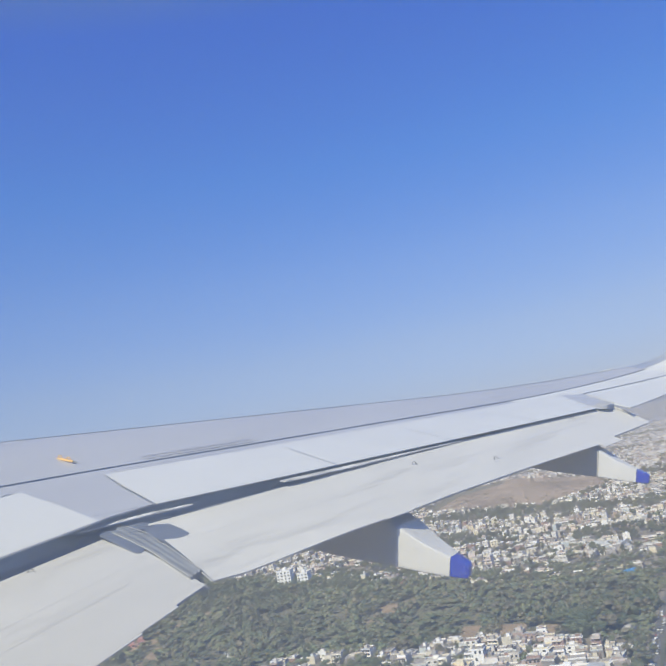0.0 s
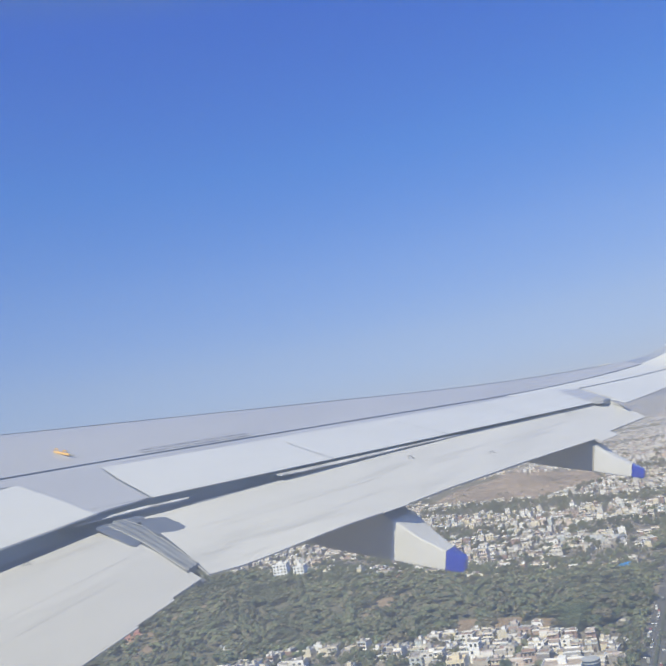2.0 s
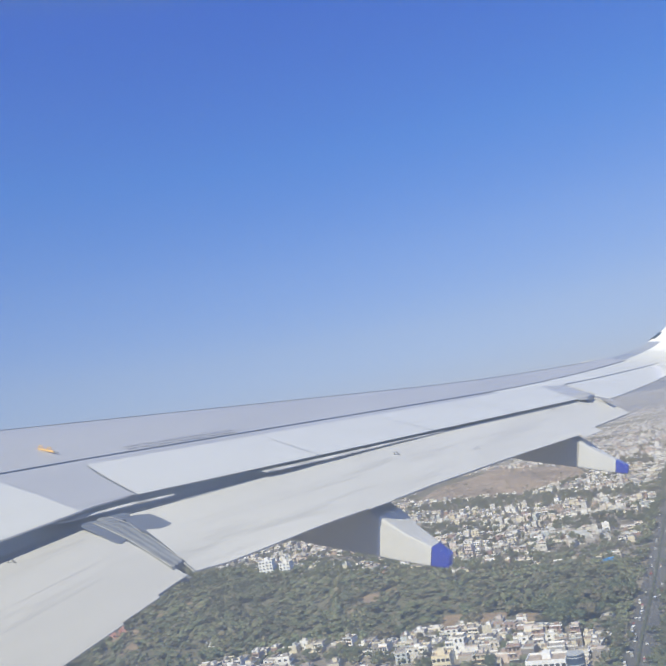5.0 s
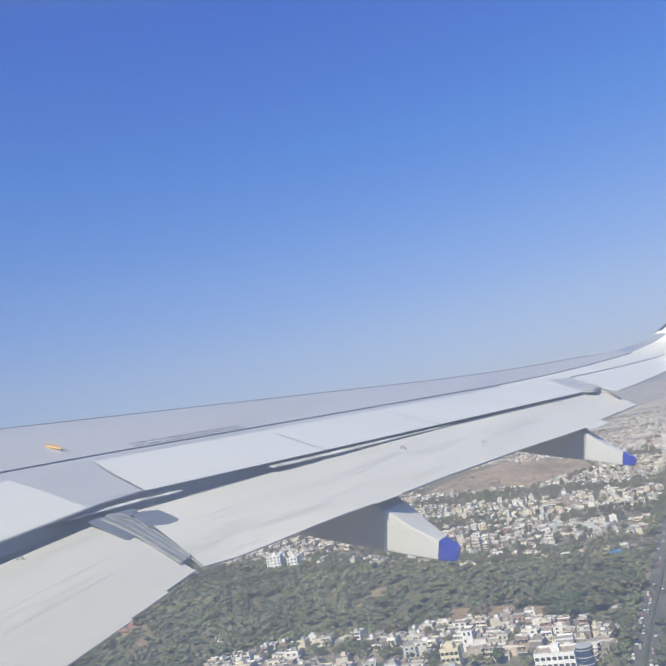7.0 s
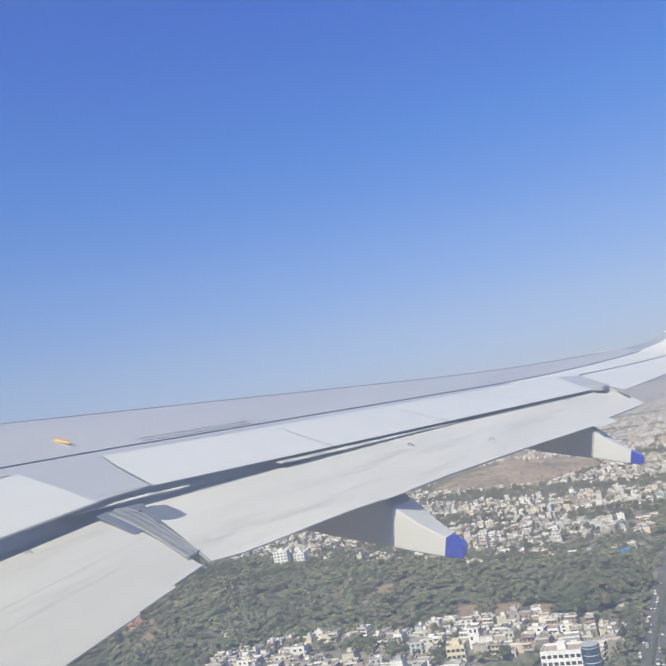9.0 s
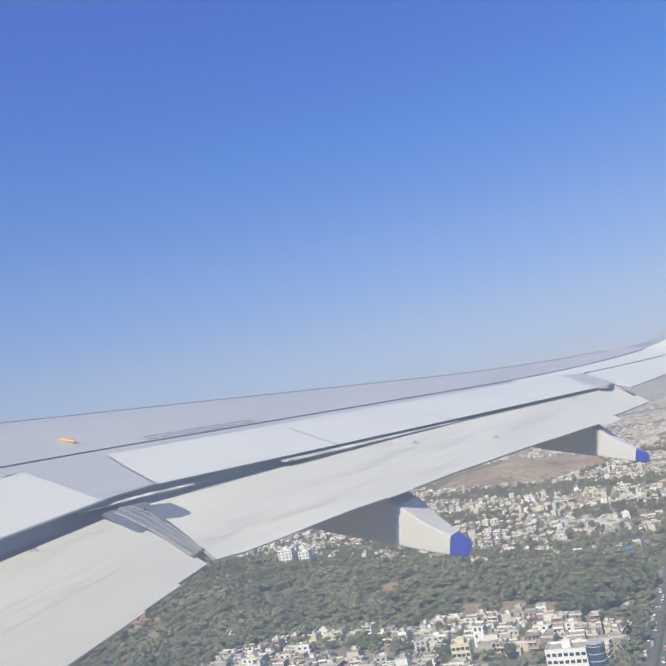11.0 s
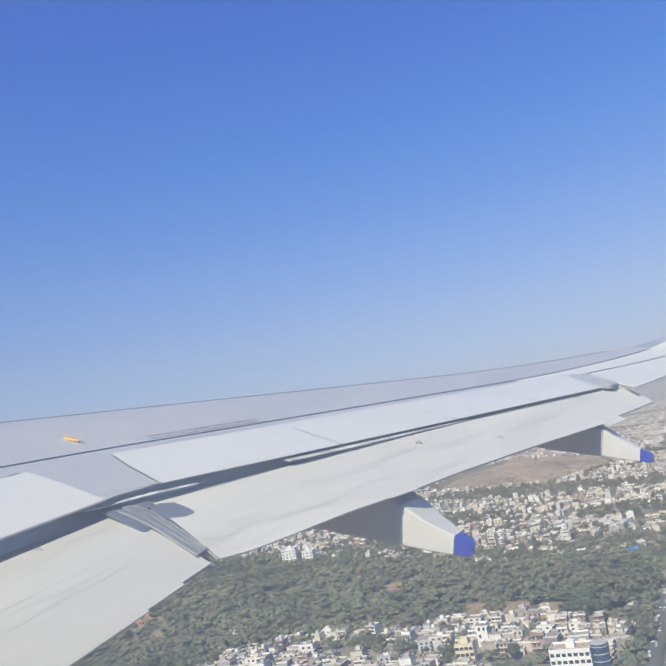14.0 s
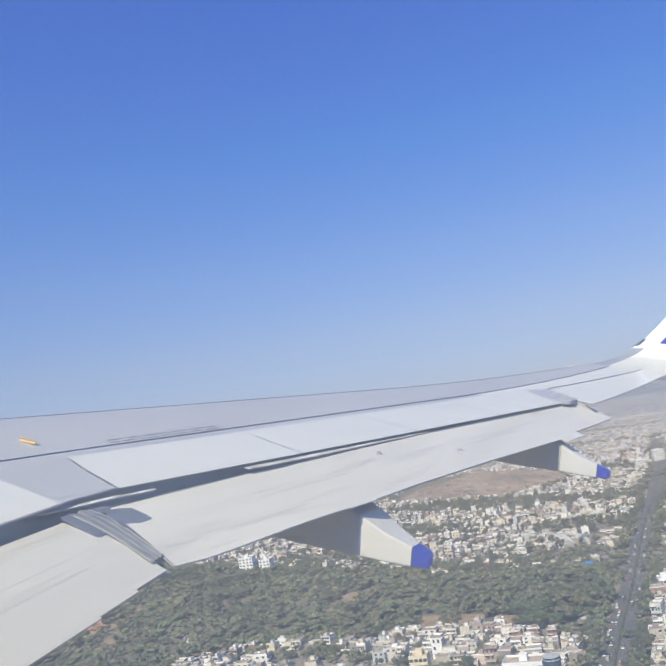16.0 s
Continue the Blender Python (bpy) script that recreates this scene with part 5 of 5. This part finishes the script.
# ---- the airfield beside the town ----
area("airfield", AIRFIELD, 0.08, DRY_GRASS, "dry grass of the airfield", "ground")
area("apron", [(700, -330), (1010, -420), (1230, 40), (930, 170)], 0.16, CONCRETE, "pale stained concrete apron", "apron")
area("apron", [(560, 470), (700, 420), (790, 640), (650, 700)], 0.16, CONCRETE, "pale concrete apron beside the runway", "apron")
ribbon("runway", [(520, 760), (640, 560), (780, 330), (900, 120)], 23, 0.2, ASPHALT, "dark asphalt taxiway", "runway")
ribbon("runway_line", [(520, 760), (640, 560), (780, 330), (900, 120)], 0.5, 0.24, LINE_PAINT, "worn yellow centre line", "marking")
for s in (-21.5, 21.5):
    ribbon("runway_line", [(520, 760), (640, 560), (780, 330), (900, 120)], 0.35, 0.24, LINE_PAINT, "worn edge line", "marking", s)
ribbon("service_road", [(470, 600), (600, 300), (760, 130), (930, 170), (1100, 330)], 4, 0.18, CONCRETE, "pale service road across the grass", "road")

RED_PAINT = material("red_vehicle_paint", (0.45, 0.05, 0.04), 0.45, vary=0.08, scale=1, fine=6)
NAVY_PAINT = material("blue_vehicle_paint", (0.05, 0.10, 0.42), 0.45, vary=0.08, scale=1, fine=6)
MAST_RED = material("mast_red_paint", (0.50, 0.10, 0.07), 0.6, vary=0.1)
BRICK_RED = material("red_wall_paint", (0.38, 0.12, 0.09), 0.85, vary=0.15, scale=0.4, fine=3)


def ground_vehicle(name, mat, label, length, stairs):
    """A low tractor with a cab; with stairs it carries a sloping boarding ramp."""
    thing = tagged(new(name), label, "ground vehicle", "airport ground vehicles")
    bm = bmesh.new()
    box(bm, -length / 2, length / 2, -1.0, 1.0, 0.45, 1.05)
    bevel(bm, 0.08, 1)
    part("chassis", bm, mat, thing)
    bm = bmesh.new()
    loft(bm, [[(length / 2 - 1.7, -0.9, 1.05), (length / 2 - 0.1, -0.9, 1.05), (length / 2 - 0.1, 0.9, 1.05), (length / 2 - 1.7, 0.9, 1.05)], [(length / 2 - 1.6, -0.8, 2.2), (length / 2 - 0.5, -0.8, 2.2), (length / 2 - 0.5, 0.8, 2.2), (length / 2 - 1.6, 0.8, 2.2)]])
    part("cab", bm, GLASS_DARK, thing)
    if stairs:
        bm = bmesh.new()
        for k in range(10):
            x = -length / 2 + (length - 1.9) * k / 10
            box(bm, x, x + (length - 1.9) / 10, -0.7, 0.7, 1.06 + 0.24 * k, 1.24 + 0.24 * k)
        part("stair", bm, mat, thing)
        for y in (-0.8, 0.8):
            bm = bmesh.new()
            tube(bm, [(-length / 2, y, 2.0), (length / 2 - 1.9, y, 4.6)], 0.06, 5)
            part("rail", bm, mat, thing)
    else:
        bm = bmesh.new()
        box(bm, -length / 2 + 0.2, length / 2 - 1.9, -0.85, 0.85, 1.06, 1.9)
        part("load_bed", bm, mat, thing)
    for x in (-length * 0.32, length * 0.32):
        for y in (-0.95, 0.95):
            bm = bmesh.new()
            tube(bm, [(x, y - 0.14, 0.45), (x, y + 0.14, 0.45)], 0.45, 10)
            part("wheel", bm, RUBBER, thing)
    return thing


FLEET = [ground_vehicle("boarding_stairs", NAVY_PAINT, "blue mobile boarding stairs parked on the apron", 7.5, True), ground_vehicle("baggage_tractor", NAVY_PAINT, "blue baggage tractor parked on the apron", 4.6, False),
         ground_vehicle("boarding_stairs", RED_PAINT, "red mobile boarding stairs parked in a crowd of vehicles", 7.5, True), ground_vehicle("service_truck", RED_PAINT, "red airport service truck parked in a crowd of vehicles", 6.5, False),
         ground_vehicle("service_truck", WHITE_WALL, "white airport service truck parked in a crowd of vehicles", 6.5, False)]
spots = [(760 + 38 * k + rng.normal(0, 6), -230 + 55 * (k % 4) + rng.normal(0, 9), int(rng.integers(2))) for k in range(12)]
spots += [(930 + 7.5 * (k % 9) + rng.normal(0, 0.8), 70 + 6.5 * (k // 9) + rng.normal(0, 0.6), 2 + int(rng.integers(3))) for k in range(45)]
spots += [(925 + 8 * k, 106 + rng.normal(0, 0.6), int(rng.integers(2))) for k in range(10)]
placed = set()
for x, y, k in spots:
    at = pose(x, y, 0.16, 0, 0, rng.choice((20, 25, 110, 205)) + rng.normal(0, 6))
    if k in placed:
        copy_thing(FLEET[k], at)
    else:
        FLEET[k].matrix_world = at
        placed.add(k)


def lattice_mast(x, y, height):
    thing = tagged(new("lattice_mast"), "red and white steel lattice mast on the airfield", "mast")
    thing.matrix_world = pose(x, y, 0)
    bays = 8
    for k in range(bays):
        z0, z1 = height * k / bays, height * (k + 1) / bays
        w0, w1 = 2.2 - 1.2 * k / bays, 2.2 - 1.2 * (k + 1) / bays
        bm = bmesh.new()
        for sx, sy in ((-1, -1), (1, -1), (1, 1), (-1, 1)):
            tube(bm, [(sx * w0, sy * w0, z0), (sx * w1, sy * w1, z1)], 0.12, 4)
            tube(bm, [(sx * w0, sy * w0, z0), (-sy * w1, sx * w1, z1)], 0.07, 4)
            tube(bm, [(sx * w1, sy * w1, z1), (-sy * w1, sx * w1, z1)], 0.07, 4)
        part("mast_section", bm, MAST_RED if k % 2 == 0 else WHITE_WALL, thing)
    bm = bmesh.new()
    box(bm, -1.6, 1.6, -1.6, 1.6, height, height + 0.3)
    part("platform", bm, TIN, thing)
    return thing


lattice_mast(560, 330, 30)
for k in range(10):
    thing = tagged(new("light_mast"), "slim grey floodlight mast beside the apron", "lamp post", "apron light masts")
    thing.matrix_world = pose(640 + 40 * k, 260 - 52 * k, 0, 0, 0, 30)
    bm = bmesh.new()
    tube(bm, [(0, 0, 0), (0, 0, 16)], [0.2, 0.1], 6)
    part("pole", bm, TIN, thing)
    bm = bmesh.new()
    box(bm, -1.2, 1.2, -0.2, 0.2, 16, 16.5)
    part("lamp_head", bm, TIN, thing)

# boundary wall in red and white bays
wall_line = [(400, 230), (430, 640), (470, 880), (510, 1010), (820, 980)]
wall = tagged(new("boundary_wall"), "airfield boundary wall painted in red and white bays", "wall", kind="structure")
count = 0
for (x0, y0), (x1, y1) in zip(wall_line, wall_line[1:]):
    n = int(math.hypot(x1 - x0, y1 - y0) / 6)
    a = math.degrees(math.atan2(y1 - y0, x1 - x0))
    for k in range(n):
        if count < 2:
            bm = bmesh.new()
            box(bm, -2.98, 2.98, -0.15, 0.15, 0, 2.6)
            bay = part("wall_bay", bm, (BRICK_RED, WHITE_WALL)[count], wall)
            shared = (bay.data,) if count == 0 else (shared[0], bay.data)
        else:
            bay = new("wall_bay", shared[count % 2])
            bay.parent = wall
        bay.matrix_local = pose(x0 + (x1 - x0) * (k + 0.5) / n, y0 + (y1 - y0) * (k + 0.5) / n, 0, 0, 0, a)
        count += 1


def terminal(x, y, turn):
    thing = tagged(new("terminal_building"), "low white terminal with a sloping roof on columns", "building")
    thing.matrix_world = pose(x, y, 0, 0, 0, turn)
    bm = bmesh.new()
    box(bm, -38, 38, -12, 12, 0, 8)
    part("walls", bm, WHITE_WALL, thing)
    bm = bmesh.new()
    loft(bm, [[(-43, -20, 8.6), (43, -20, 8.6), (43, 15, 13.5), (-43, 15, 13.5)], [(-43, -20, 9.1), (43, -20, 9.1), (43, 15, 14.0), (-43, 15, 14.0)]])
    part("roof", bm, TIN, thing)
    bm = bmesh.new()
    box(bm, -36, 36, 11.9, 12.6, 8, 12.8)
    part("clerestory", bm, GLASS_DARK, thing)
    for k in range(9):
        bm = bmesh.new()
        tube(bm, [(-40 + 10 * k, -17.5, 0), (-40 + 10 * k, -17.5, 8.9)], 0.35, 8)
        part("column", bm, WHITE_WALL, thing)
        if k < 8:
            bm = bmesh.new()
            box(bm, -37 + 9.3 * k, -29.5 + 9.3 * k, -12.06, -11.96, 1, 6.5)
            part("window", bm, GLASS_DARK, thing)
    return thing


terminal(1130, 150, 155)
block("apartment_tower", 640, 1120, 26, 18, 13, CREAM_WALL, "tall cream apartment tower beyond the airfield wall", 20, 8)
block("apartment_tower", 690, 1105, 24, 18, 14, CREAM_WALL, "tall cream apartment tower beyond the airfield wall", 20, 8)
block("apartment_tower", 760, 1090, 28, 18, 12, WHITE_WALL, "tall white apartment tower beyond the airfield wall", 15, 8)
block("unfinished_block", 560, 1190, 46, 20, 7, TIN, "grey unfinished concrete apartment block", 10, 10)


def light_aircraft(x, y, turn):
    thing = tagged(new("light_aircraft"), "small white parked propeller aircraft on the apron", "aircraft")
    thing.matrix_world = pose(x, y, 0.16, 0, 0, turn)
    bm = bmesh.new()
    rings = [[(px, r * math.cos(a), 1.5 + zc + r * math.sin(a)) for a in np.linspace(0, 2 * math.pi, 10, endpoint=False)] for px, r, zc in ((-3.6, 0.12, 0.3), (-1.5, 0.4, 0.1), (0.3, 0.62, 0.0), (1.6, 0.55, -0.05), (2.4, 0.2, -0.05))]
    loft(bm, rings)
    part("fuselage", bm, WHITE, thing, "", True)
    bm = bmesh.new()
    slab(bm, [(-0.3, -5.2, 2.15), (0.9, -5.2, 2.15), (0.9, 5.2, 2.15), (-0.3, 5.2, 2.15)], 0.14)
    part("wing", bm, WHITE, thing)
    bm = bmesh.new()
    slab(bm, [(-3.7, -1.6, 1.85), (-3.0, -1.6, 1.85), (-3.0, 1.6, 1.85), (-3.7, 1.6, 1.85)], 0.08)
    part("tailplane", bm, WHITE, thing)
    bm = bmesh.new()
    box(bm, -3.8, -3.1, -0.05, 0.05, 1.8, 3.0)
    part("fin", bm, WHITE, thing)
    for wx, wy in ((1.9, 0.0), (0.0, -1.1), (0.0, 1.1)):
        bm = bmesh.new()
        tube(bm, [(wx, wy - 0.08, 0.2), (wx, wy + 0.08, 0.2)], 0.2, 8)
        tube(bm, [(wx, wy, 0.2), (wx, wy * 0.5, 1.1)], 0.04, 5)
        part("wheel", bm, RUBBER, thing)


light_aircraft(690, 560, 40)

# ---- glowing haze-coloured band behind everything, all round ----
HAZE_GLOW = bpy.data.materials.new("glowing_haze_band")
HAZE_GLOW.use_nodes = True
hn = HAZE_GLOW.node_tree
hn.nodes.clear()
# emission paints the horizon haze; no lamp stands there
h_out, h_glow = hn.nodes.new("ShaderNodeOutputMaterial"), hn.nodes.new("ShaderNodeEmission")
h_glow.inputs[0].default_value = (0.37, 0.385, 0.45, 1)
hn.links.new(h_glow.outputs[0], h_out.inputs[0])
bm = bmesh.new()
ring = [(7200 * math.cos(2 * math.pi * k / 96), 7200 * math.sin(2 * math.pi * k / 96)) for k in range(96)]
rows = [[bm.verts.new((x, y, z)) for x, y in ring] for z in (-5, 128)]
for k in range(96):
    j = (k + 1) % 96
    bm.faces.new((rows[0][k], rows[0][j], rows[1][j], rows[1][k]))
tagged(link_mesh("backdrop", bm, HAZE_GLOW), "glowing pale band standing in for haze along the horizon", "backdrop", kind="structure")

# upright translucent sheets over the town, one behind another, imitating haze with distance
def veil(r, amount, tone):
    m = bpy.data.materials.new("haze_sheet_tint")
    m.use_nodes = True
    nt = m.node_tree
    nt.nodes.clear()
    out, mixed, clear, haze_bsdf = (nt.nodes.new("ShaderNode" + k) for k in ("OutputMaterial", "MixShader", "BsdfTransparent", "BsdfDiffuse"))
    haze_bsdf.inputs[0].default_value = (*tone, 1)
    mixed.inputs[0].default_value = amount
    nt.links.new(clear.outputs[0], mixed.inputs[1]), nt.links.new(haze_bsdf.outputs[0], mixed.inputs[2]), nt.links.new(mixed.outputs[0], out.inputs[0])
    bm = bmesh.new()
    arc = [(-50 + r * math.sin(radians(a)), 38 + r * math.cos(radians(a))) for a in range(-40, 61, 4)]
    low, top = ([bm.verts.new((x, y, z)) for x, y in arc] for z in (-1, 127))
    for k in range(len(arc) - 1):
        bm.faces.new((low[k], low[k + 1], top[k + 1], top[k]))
    ob = tagged(link_mesh("haze_sheet", bm, m), "translucent sheet added to stand in for haze over the town", "haze", kind="structure")
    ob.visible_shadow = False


NEAR_HAZE, FAR_HAZE = (0.44, 0.385, 0.35), (0.34, 0.352, 0.40)
for r, amount, tone in ((620, 0.045, NEAR_HAZE), (1050, 0.06, NEAR_HAZE), (1500, 0.10, NEAR_HAZE), (2100, 0.16, FAR_HAZE), (2800, 0.22, FAR_HAZE), (3900, 0.34, FAR_HAZE)):
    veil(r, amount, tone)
